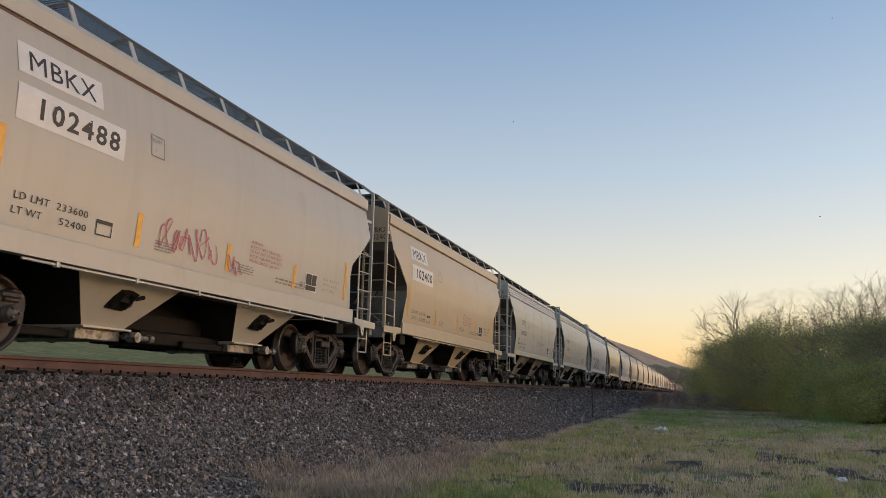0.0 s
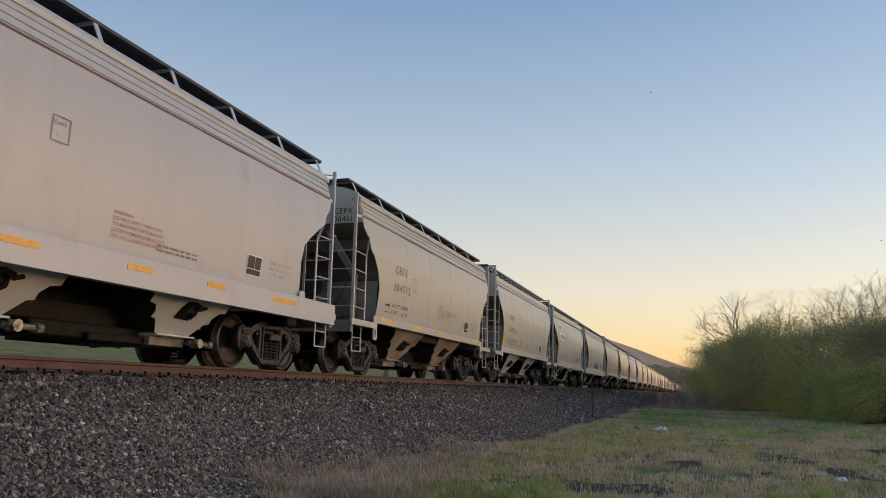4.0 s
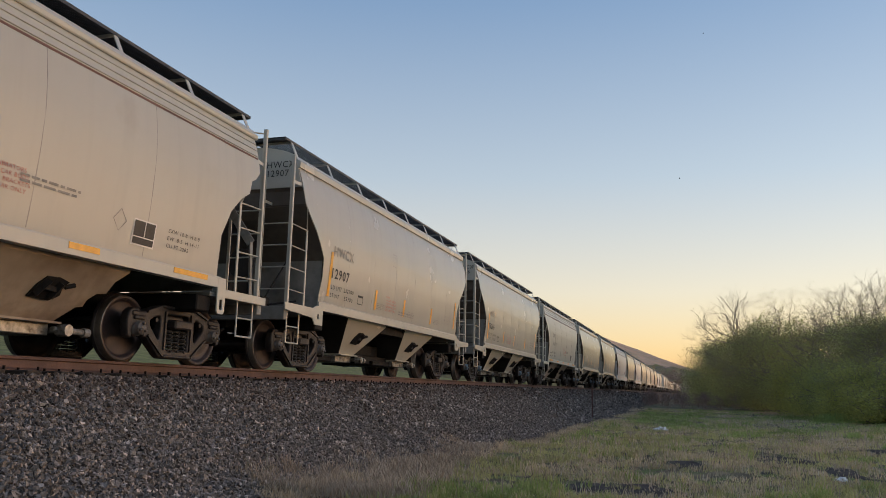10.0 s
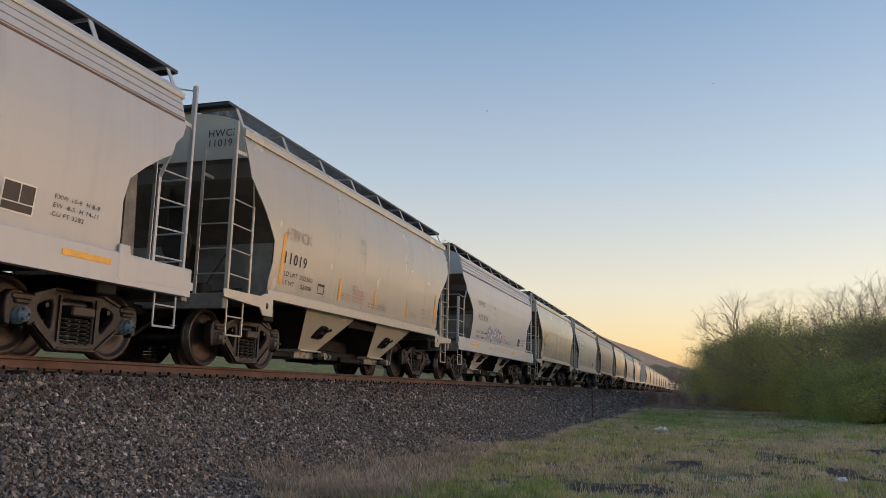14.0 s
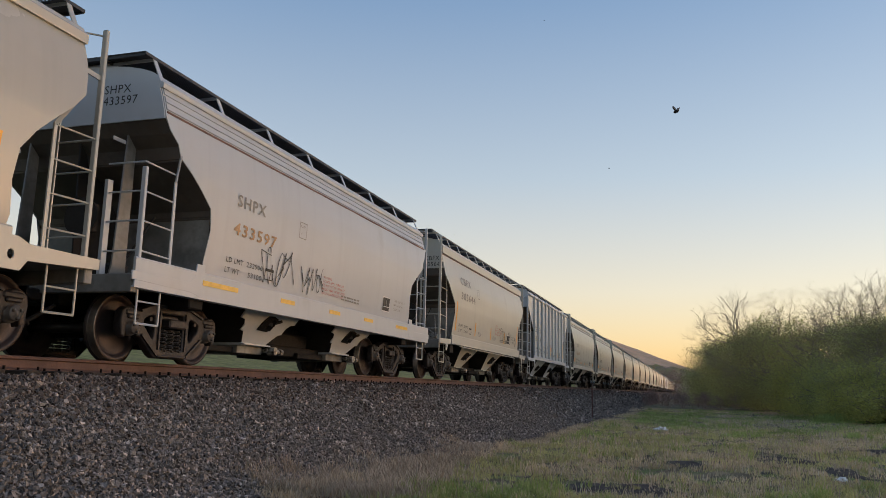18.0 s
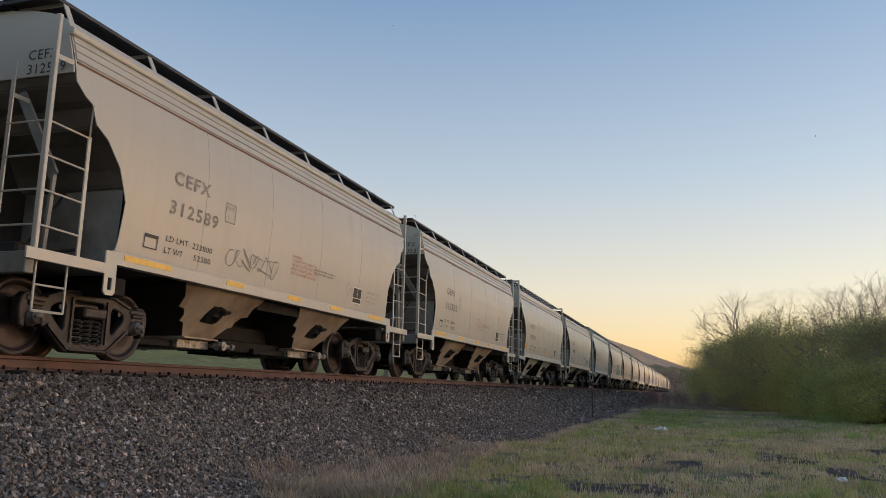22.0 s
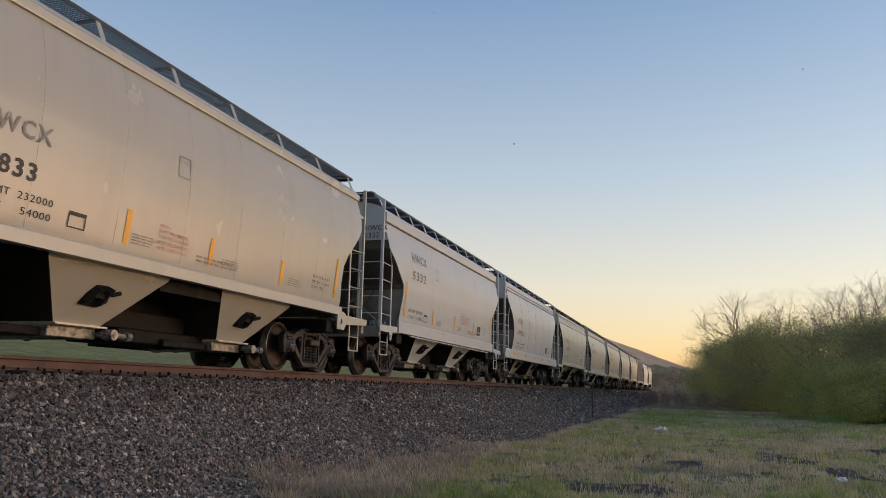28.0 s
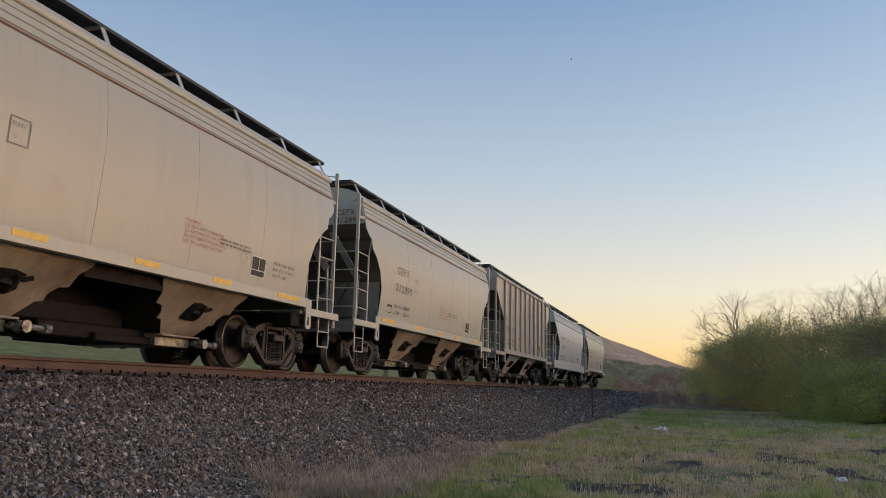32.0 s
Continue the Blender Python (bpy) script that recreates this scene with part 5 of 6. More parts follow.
def bed_height(x):
    d = x - TRACK
    if d > 0:
        return float(np.interp(x, [CREST - .3, CREST, CREST + .25, TOE - .3, TOE + .3], [1.32, 1.26, 1.13, .16, -.05]))
    return float(np.interp(-d, [1.6, 1.9, 3.6, 4.0], [1.33, 1.30, .1, -.1]))


def bed_surface(x, y):
    """Height of the stone bed, with its uneven foot."""
    if x < -6.9:
        return bed_height(x) + .02 * fbm(x, y, 1.0)
    w = .18 * fbm(0, y, .25) * max(0.0, min(1.0, (x + 6.5) / .8))
    return bed_height(x - w) + .04 * fbm(x, y, 1.1) * max(0.0, min(1.0, (x + 6.9) / .3))


def build_track():
    xs = [-12.4, -11.9, -11.3, -10.7, -10.2, -9.9, -9.3, -8.35, -7.4, -7.0, -6.75, -6.6, -6.45, -6.2, -5.9, -5.6, -5.3, -5.1, -4.9, -4.7, -4.5]
    ys = grid_axis([(-60, 2, 4), (2, 40, .35), (40, 120, 3), (120, 900, 40)])
    verts = []
    for y in ys:
        for x in xs:
            verts.append((x, y, bed_surface(x, y)))
    n = len(xs)
    faces = [(j * n + i, j * n + i + 1, j * n + n + i + 1, j * n + n + i) for j in range(len(ys) - 1) for i in range(n - 1)]
    tagged(new("ballast", mesh_of("ballast", verts, faces, BALLAST, True)), "crushed-stone ballast bank of the railway, coloured dark as shade between the stones", "ballast", kind="structure")
    # loose stones on the near slope
    rs = np.random.RandomState(5)
    cube = np.array([(x, y, z) for z in (-1, 1) for y in (-1, 1) for x in (-1, 1)], float)
    quads = np.array([(0, 2, 3, 1), (4, 5, 7, 6), (0, 1, 5, 4), (1, 3, 7, 5), (3, 2, 6, 7), (2, 0, 4, 6)])
    near_rail, slope = [[], [], 0], [[], [], 0]
    for num, y0, y1, size in ((84000, 3.2, 14, .039), (48000, 14, 32, .048), (15000, 32, 64, .075), (6500, 64, 125, .12)):
        px = CREST - .25 + (TOE + .40 - CREST + .25) * rs.rand(num)
        py = y0 + (y1 - y0) * rs.rand(num)
        s_ = size * (.62 + .6 * rs.rand(num) ** 2) * .5
        pz = np.array([bed_surface(x, y) for x, y in zip(px, py)]) + s_ * (-.6 + 3.2 * rs.rand(num))
        v = cube[None] * (s_[:, None] * np.stack([.85 + .5 * rs.rand(num), .6 + .4 * rs.rand(num), .42 + .36 * rs.rand(num)], 1))[:, None, :] * (1 + .55 * (rs.rand(num, 8, 1) - .5)) + (rs.rand(num, 8, 3) - .5) * s_[:, None, None] * .7
        q = rs.randn(num, 4)
        q /= np.linalg.norm(q, axis=1)[:, None]
        w, x, y, z = q.T
        rot = np.stack([1 - 2 * (y * y + z * z), 2 * (x * y - z * w), 2 * (x * z + y * w), 2 * (x * y + z * w), 1 - 2 * (x * x + z * z), 2 * (y * z - x * w), 2 * (x * z - y * w), 2 * (y * z + x * w), 1 - 2 * (x * x + y * y)], 1).reshape(num, 3, 3)
        v = np.einsum("nij,nkj->nki", rot, v) + np.stack([px, py, pz], 1)[:, None, :]
        red = px < -6.45 + .28 * rs.randn(num)
        for heap, pick in ((near_rail, red), (slope, ~red)):
            m = int(pick.sum())
            heap[0].append(v[pick].reshape(-1, 3))
            heap[1].append((quads[None] + 8 * (heap[2] + np.arange(m))[:, None, None]).reshape(-1, 4))
            heap[2] += m
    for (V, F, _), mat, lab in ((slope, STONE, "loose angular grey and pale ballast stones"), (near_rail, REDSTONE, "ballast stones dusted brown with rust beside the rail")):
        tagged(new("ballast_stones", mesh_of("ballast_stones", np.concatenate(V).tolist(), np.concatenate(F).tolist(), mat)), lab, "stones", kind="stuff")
    # rails
    sec = [(-.075, -.17), (.075, -.17), (.075, -.158), (.012, -.14), (.009, -.05), (.036, -.038), (.037, -.008), (.028, 0), (-.028, 0), (-.037, -.008), (-.036, -.038), (-.009, -.05), (-.012, -.14), (-.075, -.158)]
    for s in (1, -1):
        bm = sweep(sec, -60, 900, 24)
        me = bpy.data.meshes.new("rail")
        bm.to_mesh(me)
        bm.free()
        me.materials.append(RAILRUST)
        me.materials.append(RAILTOP)
        for p in me.polygons:
            if p.normal.z > .95 and p.center.z > -.001:
                p.material_index = 1
        r = new("rail", me)
        r.location = (TRACK + s * .755, 0, RAIL)
        tagged(r, "rust-brown steel rail with a polished running surface", "rail", "rails of the track", "structure")
    # sleepers under the rails
    bm = bmesh.new()
    box(bm, -1.3, 1.3, -.11, .11, -.17, -.0, .012)
    me = bpy.data.meshes.new("sleeper")
    bm.to_mesh(me)
    bm.free()
    me.materials.append(material("creosoted_timber", (0.05, 0.038, 0.03), .9, scale=5, bump=.4))
    for k in range(104):
        o = new("sleeper", me)
        o.location = (TRACK, -4 + .51 * k, RAIL - .172)
        tagged(o, "dark creosoted timber sleeper under the rails", "sleeper", "sleepers of the track", "structure")
    # spikes and rail anchors on the near rail's foot
    verts, faces = [], []
    rs2 = random.Random(3)
    for k in range(330):
        y = -4 + .205 * k + rs2.uniform(-.1, .1)
        x, h, t = TRACK + .755 + .085, rs2.uniform(.0, .035), rs2.uniform(.003, .007)
        n = len(verts)
        for z in (RAIL - .17, RAIL - .15 + h):
            verts += [(x, y - t, z), (x + .03, y - t, z), (x + .03, y + t, z), (x, y + t, z)]
        faces += [(n, n + 3, n + 2, n + 1), (n + 4, n + 5, n + 6, n + 7), (n, n + 1, n + 5, n + 4), (n + 1, n + 2, n + 6, n + 5), (n + 2, n + 3, n + 7, n + 6), (n + 3, n, n + 4, n + 7)]
    tagged(new("rail_spikes", mesh_of("rail_spikes", verts, faces, BLACK)), "dark iron spikes and anchors along the rail foot", "spikes", kind="stuff")


# ---- grass ----
def blades(name, label, mat, spots, seed):
    """Thin bent blades: rows of (x, y, radius, number, height)."""
    rs = np.random.RandomState(seed)
    sp = np.repeat(np.array([q[:3] + q[4:] for q in spots]), [q[3] for q in spots], axis=0)
    n = len(sp)
    a, d = rs.rand(n) * 6.283, sp[:, 2] * np.sqrt(rs.rand(n))
    x, y = sp[:, 0] + d * np.cos(a), sp[:, 1] + d * np.sin(a)
    hh = sp[:, 3] * (.4 + .9 * rs.rand(n))
    w = .0025 + .018 * hh * rs.rand(n) + .00022 * y
    b, lean = rs.rand(n) * 6.283, hh * (.15 + .9 * rs.rand(n))
    z = np.array([max(ground_height(p, q), bed_height(p) if p < TOE + .3 else -9) for p, q in zip(x, y)]) - .01
    px, py, lx, ly = w * np.cos(b + 1.57), w * np.sin(b + 1.57), lean * np.cos(b), lean * np.sin(b)
    V = np.stack([np.stack(c, 1) for c in ((x - px, y - py, z), (x + px, y + py, z), (x + lx * .35 + px * .7, y + ly * .35 + py * .7, z + hh * .6), (x + lx * .35 - px * .7, y + ly * .35 - py * .7, z + hh * .6), (x + lx, y + ly, z + hh))], 1).reshape(-1, 3).tolist()
    F = [f for i in range(0, 5 * n, 5) for f in ((i, i + 1, i + 2, i + 3), (i + 3, i + 2, i + 4))]
    tagged(new(name, mesh_of(name, V, F, mat)), label, "grass", kind="stuff")


# bare cinder patches in the grass: centre and half sizes
BALD = ((-.95, 11.3, 1.05, .85), (1.65, 17.3, .6, 1.9), (2.35, 15.0, .36, 1.2), (.55, 22.4, .45, 1.5), (4.6, 21.5, .8, 1.1), (-.2, 15.2, .35, .7))


def bald(x, y):
    w = 1 + .9 * noise.noise((x * 3.1, y * 1.6, 8.0))
    return any(((x - a) / c) ** 2 + ((y - b) / d) ** 2 < w for a, b, c, d in BALD)


def build_grass():
    rnd = random.Random(8)
    green, straw, lush, tall, stalks = [], [], [], [], []
    for _ in range(19000):
        y = 8.3 + 62 * rnd.random() ** 1.9
        x = rnd.uniform(TOE - .1, 4 + y * .33)
        f, g, c = fbm(x, y, .55), fbm(x + 30, y * .6, .3), fbm(x, y + 50, 1.4)
        edge = TOE + .72 + .4 * fbm(y, 9, .3)
        if y < 13.5:
            edge = TOE + .1
        if (bald(x, y) and rnd.random() < .78) or x < edge or (f > .42 and rnd.random() < .8):
            continue
        near_toe = x < TOE + 1.2 + .6 * fbm(y, 3, .4)
        h = .045 + .05 * rnd.random() + .10 * max(0, c)
        r = (.06 + .07 * rnd.random()) * (1 + y * .03)
        if near_toe or (g < -.2 and rnd.random() < .65):
            straw.append((x, y, r, 14, h * 1.1))
        elif (g > .22 and rnd.random() < .6) or c > .55:
            lush.append((x, y, r, 22, h * 1.25))
        elif rnd.random() < .76:
            green.append((x, y, r, 18, h))
        else:
            straw.append((x, y, r, 13, h * 1.15))
    # a lush hummock before the wood, and low weeds along the brush
    for _ in range(160):
        a, d = rnd.uniform(0, 6.28), rnd.random() ** .5
        lush.append((6.6 + 1.3 * d * math.cos(a), 42.6 + 1.6 * d * math.sin(a), .3, 26, .42 - .3 * d * d))
    for _ in range(320):
        y = 9 + 30 * rnd.random() ** 1.5
        stalks.append((rnd.uniform(TOE + 1.2, 3 + y * .33), y, .25, 5, .24))
    for _ in range(420):
        y = 8.6 + 9 * rnd.random() ** 1.6
        x = TOE + rnd.uniform(-.35, 1.9 - .15 * (y - 8.6))
        tall.append((x, y, .16, 26, .17 if y < 13 else .10))
    blades("dry_stalks", "thin dry stalks standing in the grass", WEED, stalks, 6)
    blades("grass_tufts", "lush dark green grass tufts", TUFT, lush, 4)
    blades("grass", "short mixed green spring grass", BLADE, green, 1)
    blades("dry_grass", "bleached dry grass among the green", STRAW, straw, 2)
    blades("dry_weeds", "tall dry reddish weeds at the ballast's foot", WEED, tall, 3)


# ---- trees ----
def grow(bm_verts, bm_faces, tips, p, d, length, r, depth, rnd, droop):
    segs = 3
    q = p.copy()
    rings = []
    dirn = d.normalized()
    for s in range(segs + 1):
        rr = r * (1 - .45 * s / segs)
        side = dirn.orthogonal().normalized()
        up = dirn.cross(side)
        rings.append([len(bm_verts) + k for k in range(4)])
        for k in range(4):
            a = k * math.pi / 2
            bm_verts.append(tuple(q + side * rr * math.cos(a) + up * rr * math.sin(a)))
        if s < segs:
            q = q + dirn * length / segs
            dirn = (dirn + Vector((rnd.uniform(-1, 1), rnd.uniform(-1, 1), rnd.uniform(-.6, .9) - droop)) * .22).normalized()
    for a, b in zip(rings, rings[1:]):
        for k in range(4):
            bm_faces.append((a[k], a[(k + 1) % 4], b[(k + 1) % 4], b[k]))
    tips.append((q.copy(), depth))
    if depth == 0:
        return
    kids = rnd.choice((2, 3, 3, 4))
    for k in range(kids):
        turn = rnd.uniform(.35, .95)
        axis = Vector((rnd.uniform(-1, 1), rnd.uniform(-1, 1), rnd.uniform(-.3, .3))).normalized()
        nd = Matrix.Rotation(turn, 3, axis) @ dirn
        start = p.lerp(q, rnd.uniform(.55, 1)) if k else q
        grow(bm_verts, bm_faces, tips, start, nd, length * rnd.uniform(.58, .82), r * .52, depth - 1, rnd, droop)


def tree_meshes(seed, height, depth, leaf, leaf_n, leaf_size, spread=.35, twig=1.0, clump=.035, lean=(0, 0), inner=.25):
    """Trunk with limbs and a crown of small leaves in uneven clumps about the branch ends."""
    rnd = random.Random(seed)
    V, F, tips = [], [], []
    stems = 1 if depth > 3 else 4
    foot = Vector((0, 0, -.1))
    for s in range(stems):
        d = Vector((lean[0] + rnd.uniform(-spread, spread), lean[1] + rnd.uniform(-spread, spread), 1))
        grow(V, F, tips, foot, d, height * .34, height * .016 * twig, depth, rnd, 0)
    trunk = mesh_of("trunk", V, F, BARK)
    LV, LF = [], []
    ends = [(t, rnd.uniform(.3, 1.0) ** 2) for t, dpt in tips if dpt <= 1 and t.z > .08 * height]
    pick = rnd.choices(ends, [w for _, w in ends], k=leaf_n)
    for c, w in pick:
        sig = height * clump * (.5 + w)
        c = c + Vector((rnd.gauss(0, 1), rnd.gauss(0, 1), rnd.gauss(0, .7))) * sig
        if rnd.random() < inner:
            c.z *= rnd.uniform(.12, 1)
        if c.z < .05:
            c.z = rnd.uniform(.05, .4)
        a, b = Vector((rnd.gauss(0, 1), rnd.gauss(0, 1), rnd.gauss(0, .6))).normalized(), Vector((rnd.gauss(0, 1), rnd.gauss(0, 1), rnd.gauss(0, 1)))
        b = (b - a * b.dot(a)).normalized()
        s = leaf_size * rnd.uniform(.5, 1.3)
        n = len(LV)
        LV += [tuple(c - a * s), tuple(c + b * s * .6), tuple(c + a * s), tuple(c - b * s * .6)]
        LF.append((n, n + 1, n + 2, n + 3))
    crown = mesh_of("crown", LV, LF, leaf) if leaf_n else None
    return trunk, crown


def top_of(meshes):
    """Height of the foliage, without stray twigs."""
    zs = sorted(v.co.z for me in meshes if me for v in me.vertices)
    return zs[int(len(zs) * .985)]


def plant(name, label, meshes, x, y, s=1.0, rz=0.0, cat="tree", group="", z=None):
    t = new(name)
    tr = part("trunk", meshes[0], None, t)
    if meshes[1]:
        part("crown", meshes[1], None, t)
    t.matrix_basis = Matrix.Translation((x, y, ground_height(x, y) if z is None else z)) @ Matrix.Rotation(rz, 4, "Z") @ Matrix.Scale(s, 4)
    return tagged(t, label, cat, group)


def build_trees():
    rnd = random.Random(12)
    leafy = [tree_meshes(20 + k, 7.5, 4, LEAVES["mid" if k % 2 else "dark"], 6500, .050, .35, 1.0, .045, inner=.4) for k in range(4)]
    bare = [tree_meshes(40 + k, 9.5, 6, LEAVES["mid"], 420, .018, .25, 1.0, .02, inner=0) for k in range(4)]
    budding = [tree_meshes(50 + k, 9.0, 5, LEAVES["dark"], 5200, .023, .3, 1.0, .022, inner=0) for k in range(2)]
    leaning = tree_meshes(58, 9.5, 6, LEAVES["mid"], 500, .02, .05, 1.5, .02, (-.42, .0), inner=0)
    bush = [tree_meshes(60 + k, 3.4, 3, LEAVES[("lime", "mid", "dark", "lime")[k]], 4600, .044, .7, 1.0, .06, inner=.6) for k in range(4)]
    brush = [tree_meshes(80 + k, 2.0, 4, LEAVES["brown"], 1100, .03, .9, .9, .05, inner=.7) for k in range(2)]
    tops = {id(m): top_of(m) for m in leafy + bare + budding + bush + [leaning]}
    # the wood's edge by bearing to the right of the track, in degrees: distance, and the elevation of the leafy canopy
    bearings = (-.3, .6, 1.5, 2.3, 3.2, 4.6, 6.0, 7.6, 9.0, 10.6, 12.0, 19.0)
    canopy = (2.5, 3.3, 3.7, 3.95, 3.9, 4.2, 4.9, 5.3, 5.0, 5.2, 5.2, 5.2)

    def wood(b):
        return float(np.interp(b, (-.3, 2, 4, 7, 10.6, 14, 19), (112, 98, 82, 62, 49, 46, 44)))

    def put(name, label, meshes, b, d, elev, group, cat="tree"):
        a = radians(b)
        x, y = d * math.sin(a), d * math.cos(a)
        s = max(.3, (1.3 + d * math.tan(radians(elev)) - ground_height(x, y)) / tops[id(meshes)])
        plant(name, label, meshes, x, y, s, rnd.uniform(0, 6) if meshes is not leaning else 0.0, cat, group)
    for k in range(46):
        b = 1.45 + 16.6 * (k / 45) ** 1.2
        r = k % 3
        d = wood(b) + 4.5 * r + rnd.uniform(-1.5, 1.5)
        top = float(np.interp(b, bearings, canopy))
        put("tree", "young broadleaf tree in fresh spring leaf", leafy[rnd.randrange(4)], b, d, top * rnd.uniform(.80, 1.03), "trees of the wood's edge")
    # bare and budding crowns that stand over the canopy
    for b, elev, kind in ((1.5, 3.6, 0), (3.9, 4.4, 1), (4.5, 5.3, 2), (8.9, 6.2, 1), (9.6, 6.8, 2), (10.5, 7.7, 3), (11.3, 7.2, 0), (12.0, 7.4, 1), (13.2, 7.2, 2), (15, 7.2, 3), (17, 7, 0)):
        put("bare_tree", "tall grey tree with mostly bare branches", bare[kind], b, wood(b) + 4 + rnd.uniform(-1, 1), elev, "bare trees of the wood's edge")
    put("bare_tree", "leaning dark trunk with bare branches at the wood's edge", leaning, 5.75, wood(5.5) - 1, 6.7, "bare trees of the wood's edge")
    for b, elev, kind in ((6.3, 6.7, 0), (7.0, 7.0, 1), (7.9, 6.2, 0)):
        put("budding_tree", "slender tree with fine budding branches", budding[kind], b, wood(b) + 3, elev, "budding trees of the wood's edge")
    for k in range(54):
        b = 1.15 + 16.8 * (k / 53) ** 1.15
        d = wood(b) - 2.5 - 1.8 * (k % 3) + rnd.uniform(-1, 1)
        far = b < 6.5
        put("bush", "dense green bush at the wood's edge", bush[rnd.choice((1, 2, 2, 1)) if far else rnd.choice((0, 3, 1))], b, d, rnd.uniform(.6, 1.9) if far else rnd.uniform(.8, 2.6), "bushes of the wood's edge", "bush")
    for k in range(13):
        b = 2.2 + .78 * k
        put("bare_shrub", "grey leafless shrub before the wood", bare[k % 4], b, wood(b) - 4.5 + rnd.uniform(-1, 1), rnd.uniform(1.6, 3.2), "bare shrubs of the wood's edge", "shrub")
    for k in range(9):
        b = 7.6 + .62 * k
        put("bush", "bright lime-green bush in front of the wood", bush[0 if k % 2 else 3], b, wood(b) - 5 + rnd.uniform(-1.5, 1), rnd.uniform(.5, 2.2), "bushes of the wood's edge", "bush")
    for k in range(38):
        a, d = radians(-3.6 + 6.4 * rnd.random()), rnd.uniform(62, 100)
        plant("brush_thicket", "low reddish-brown leafless brush", brush[k % 2], max(-4.4, d * math.sin(a)), d * math.cos(a), rnd.uniform(.7, 1.15), rnd.uniform(0, 6), "brush", "brush beside the track")
    # one bare tree behind the train, only its top is seen over the cars
    plant("bare_tree", "bare tree behind the track", bare[0], -23.3, 60, 1.5, 2.6, "tree")
    # far trees in the valley
    distant = [tree_meshes(90 + k, 7.5, 4, LEAVES["brown"], 2600, .08, .35, 1.0, .05, inner=.4) for k in range(2)]
    for k in range(22):
        y = 240 + rnd.uniform(0, 260)
        x = -y * rnd.uniform(-.02, .14) - 6
        plant("far_tree", "distant brown-green tree on the valley floor", distant[k % 2], x, y, rnd.uniform(1.0, 1.9), rnd.uniform(0, 6), "tree", "distant valley trees")


def crumpled(name, label, x, y, size, mat, cat):
    bm = bmesh.new()
    bmesh.ops.create_icosphere(bm, subdivisions=3, radius=size)
    for v in bm.verts:
        n = noise.noise(v.co * 6 / size * .3)
        v.co = v.co * (1 + .55 * n)
        v.co.z = max(-.02, v.co.z * .55)
    me = bpy.data.meshes.new(name)
    bm.to_mesh(me)
    bm.free()
    me.materials.append(mat)
    o = new(name, me)
    o.location = (x, y, ground_height(x, y) + .01)
    return tagged(o, label, cat)


def build_litter():
    film_white = material("white_plastic_film", (0.75, 0.75, 0.73), .4, scale=4, amount=.1)
    crumpled("plastic_bag", "crumpled white plastic bag lying in the grass", -1.11, 29.3, .24, film_white, "litter")
    crumpled("paper_scrap", "small white scrap lying in the grass", 2.1, 13.6, .09, film_white, "litter")
    bm = bmesh.new()
    box(bm, -.03, .03, -.02, .02, -.2, 1.5, .006)
    me = bpy.data.meshes.new("marker_stake")
    bm.to_mesh(me)
    bm.free()
    me.materials.append(RAILRUST)
    o = new("marker_stake", me)
    o.location = (-4.62, 38.9, .1)
    tagged(o, "thin rusty marker stake at the ballast's foot", "stake")
    # bare cinder patches: thin sheets of dark grit with a ragged outline
    grit = material("dark_cinder_grit", (0.10, 0.083, 0.073), .95, spec=.05, scale=4, amount=.5, spots=(((0.12, .11, .1), 30.0, .6, .75),), bump=1.0, bump_scale=22)
    ys = np.arange(8.5, 75, .5)
    strip = [(x, y, max(ground_height(x, y), bed_surface(x, y)) + .012) for y in ys for x in (TOE - .15, TOE + .2, TOE + .5, TOE + .85 + .5 * fbm(y, 9, .3))]
    faces = [(4 * j + i, 4 * j + i + 1, 4 * j + i + 5, 4 * j + i + 4) for j in range(len(ys) - 1) for i in range(3)]
    earth = material("reddish_cinder_earth", (0.13, 0.095, 0.08), .9, spec=.1, scale=3, amount=.45, spots=(((0.2, .16, .13), 25.0, .58, .7), ((0.06, .05, .045), 9.0, .5, .65)), bump=1.0, bump_scale=14)
    tagged(new("cinder_strip", mesh_of("cinder_strip", strip, faces, earth, True)), "strip of bare reddish cinder earth along the ballast's foot", "ground", kind="structure")
    rnd = random.Random(4)
    for x0, y0, rx, ry in BALD:
        ring = []
        for k in range(40):
            a = 2 * math.pi * k / 40
            q = .92 + .4 * noise.noise((math.cos(a) * 2 + x0, math.sin(a) * 2, y0)) + .12 * rnd.uniform(-1, 1)
            ring.append((x0 + rx * q * math.cos(a), y0 + ry * q * math.sin(a)))
        inner = [(x0 + (x - x0) * f, y0 + (y - y0) * f) for f in (.66, .33) for x, y in ring]
        pts = ring + inner + [(x0, y0)]
        verts = [(x, y, ground_height(x, y) + (.02 if i >= 40 else -.01)) for i, (x, y) in enumerate(pts)]
        faces = [(r * 40 + i, r * 40 + (i + 1) % 40, r * 40 + 40 + (i + 1) % 40, r * 40 + 40 + i) for r in range(2) for i in range(40)] + [(80 + i, 80 + (i + 1) % 40, 120) for i in range(40)]
        tagged(new("cinder_patch", mesh_of("cinder_patch", verts, faces, grit, True)), "bare patch of dark cinder grit", "ground", kind="structure")


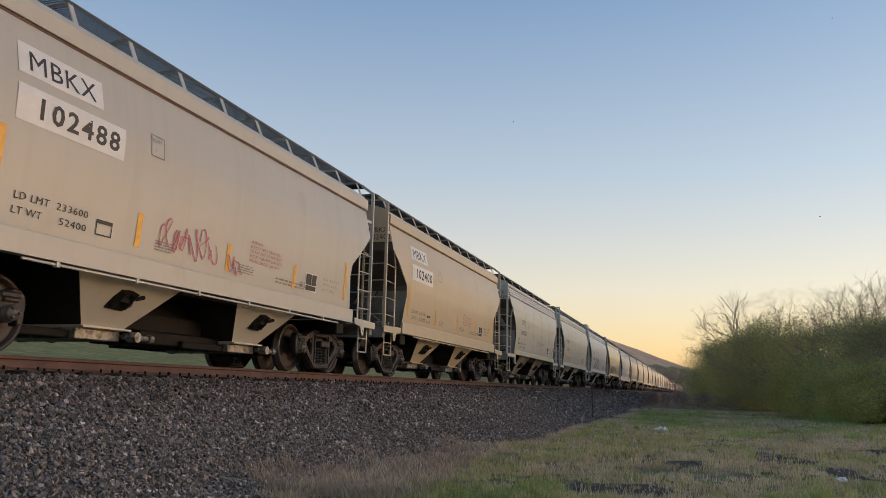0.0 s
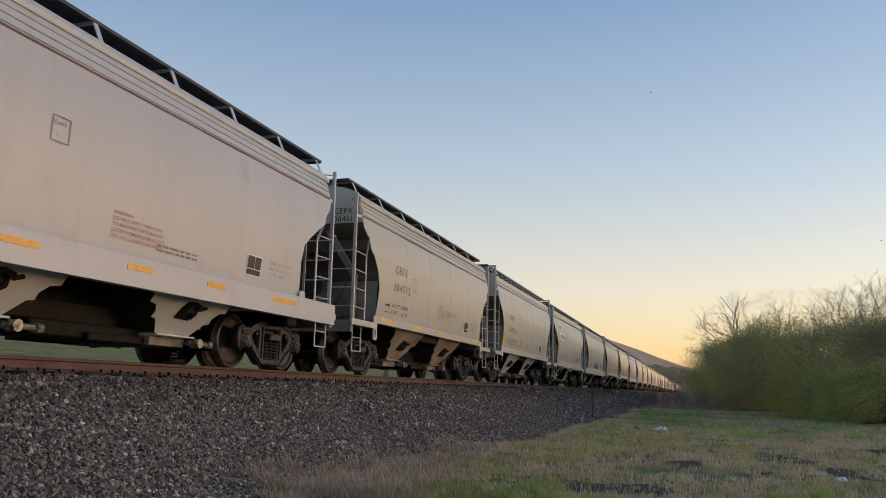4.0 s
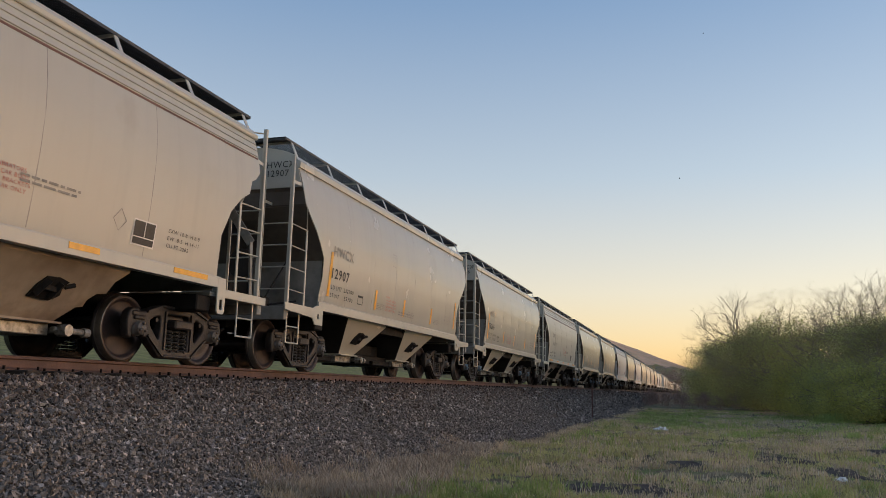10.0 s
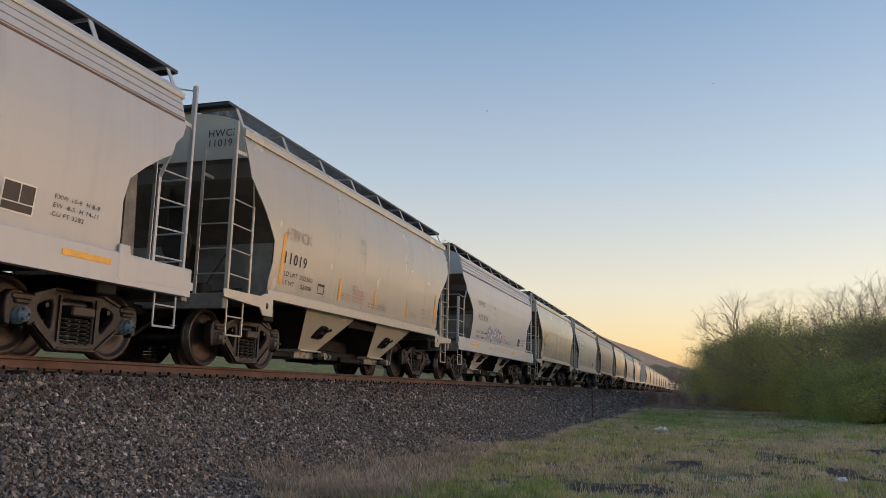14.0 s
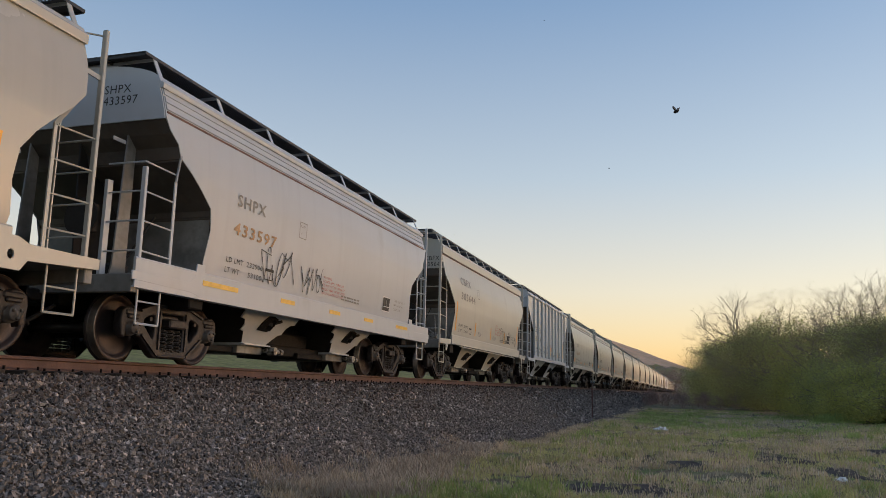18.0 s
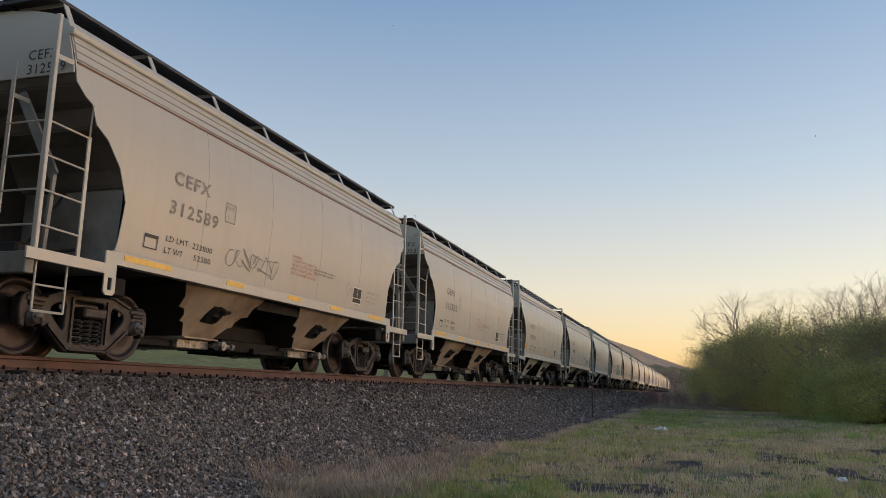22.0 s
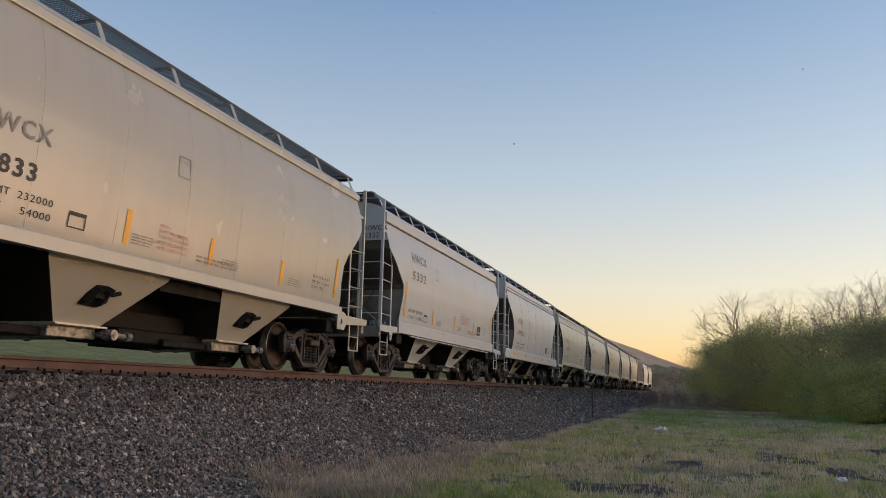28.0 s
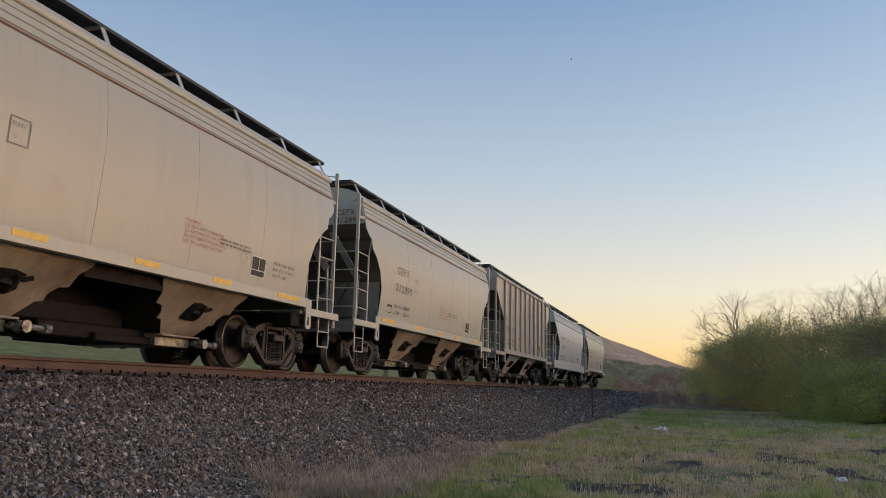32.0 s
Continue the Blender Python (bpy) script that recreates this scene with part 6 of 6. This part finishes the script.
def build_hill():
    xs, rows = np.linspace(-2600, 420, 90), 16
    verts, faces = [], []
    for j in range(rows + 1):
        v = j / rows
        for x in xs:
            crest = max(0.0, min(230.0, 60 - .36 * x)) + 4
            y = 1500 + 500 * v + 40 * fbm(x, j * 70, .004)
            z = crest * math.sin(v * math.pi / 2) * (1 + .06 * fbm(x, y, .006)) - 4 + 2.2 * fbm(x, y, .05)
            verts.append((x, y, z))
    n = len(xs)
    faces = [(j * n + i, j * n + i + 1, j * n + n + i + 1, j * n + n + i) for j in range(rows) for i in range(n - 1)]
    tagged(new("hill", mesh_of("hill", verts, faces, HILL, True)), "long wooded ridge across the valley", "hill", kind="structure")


def build_foothill():
    """Low wooded rise on the valley floor before the far hill."""
    xs, ys = np.arange(-420, 90, 3.0), np.arange(640, 800, 8.0)
    verts = []
    for y in ys:
        for x in xs:
            top = 17 + 22 * min(1, max(0, (30 - x) / 160))
            k = math.sin(math.pi * min(1.0, max(0.0, (y - 640) / 150))) ** .7
            bumps = 2.6 * noise.noise((x * .09, y * .09, 2)) + 1.6 * noise.noise((x * .25, y * .25, 5))
            verts.append((x, y, -1 + (top + bumps) * k))
    n = len(xs)
    faces = [(j * n + i, j * n + i + 1, j * n + n + i + 1, j * n + n + i) for j in range(len(ys) - 1) for i in range(n - 1)]
    tagged(new("backdrop_woods", mesh_of("backdrop_woods", verts, faces, WOODS)), "distant olive-green spring woods at the hill's foot", "woods", kind="structure")


def build_midges():
    """Small insects that drift close past the lens."""
    dark = material("dark_insect_chitin", (0.03, 0.028, 0.025), .5, scale=60)
    wing_mat = material("smoky_insect_wing", (0.12, 0.115, 0.11), .4, scale=60)
    first = new("midge")
    bm = bmesh.new()
    bmesh.ops.create_icosphere(bm, subdivisions=2, radius=.0032)
    for v in bm.verts:
        v.co.x *= 2.3
    part("body", bm, dark, first)
    for s in (1, -1):
        bm = bmesh.new()
        prism(bm, [(0, 0), (s * .006, .004), (s * .008, .009), (s * .003, .007)], -.0015, .0015)
        part("wing", bm, wing_mat, first)
    tagged(first, "small dark flying insect with smoky wings", "insect", "insects in the air")
    return [first] + [copy_thing(first, Matrix()) for _ in range(3)]


build_ground()
build_track()
build_grass()
build_trees()
build_litter()
build_hill()
build_foothill()
MIDGES = build_midges()
CARS = build_train()


def front_at(i, t):
    """Where the front coupler of car i is at t seconds."""
    slow = .0 if t <= 25.5 else .75 * (t - 25.5) / 6.5
    return 3.95 + L * i + OFFSETS.get(i, 0.0) - SPEED * t + slow


def motions():
    times = [0, 8, 16, 24, 25.5, 27.5, 30, 32]
    for i, car in enumerate(CARS):
        walk(car, [(t, pose(TRACK, front_at(i, t) + L / 2, RAIL)) for t in times])
    # insects: one crosses close by, the others drift far off
    inv = CAMERA

    def seen(right, up, dist, turn=0):
        return Matrix.Translation(inv @ Vector((right * dist, up * dist, -dist))) @ pose(0, 0, 0, 0, 0, turn)
    walk(MIDGES[0], [(0, seen(1.6, .5, 2.2)), (17.2, seen(1.3, .42, 1.7)), (17.8, seen(.56, .27, 1.5, 20)), (17.9, seen(.453, .233, 1.5, 60)), (18.0, seen(.295, .174, 1.5, 130)), (18.1, seen(.13, .113, 1.5, 200)), (18.3, seen(-.25, -.04, 1.5, 270)), (19, seen(-1.3, -.3, 1.7, 330)), (32, seen(-1.6, -.3, 2.2, 330))])
    rnd = random.Random(77)
    for m in MIDGES[1:]:
        rows, x, y = [], rnd.uniform(-.3, .6), rnd.uniform(-.05, .32)
        d = rnd.uniform(7, 11)
        for k in range(33):
            x += rnd.uniform(-.10, .10) - .04 * (x - .25)
            y += rnd.uniform(-.05, .05) - .1 * (y - .16)
            rows.append((k, seen(x, max(-.02, min(.4, y)), d, 40 * k)))
        walk(m, rows)
    # every wheelset rolls with the train
    turn = math.degrees(SPEED / .457)
    lead = {}
    for car in CARS:
        for o in car.children_recursive:
            side = o.get("axle")
            if not side:
                continue
            if side not in lead:
                lead[side] = o
                y = o.location.y
                walk(o, [(k / FPS, pose(0, y, .457, turn * k / FPS)) for k in range(32 * FPS + 1)])
            else:
                o.rotation_mode = "QUATERNION"
                o.animation_data_create()
                o.animation_data.action = lead[side].animation_data.action
                o.animation_data.action_slot = lead[side].animation_data.action_slot


motions()
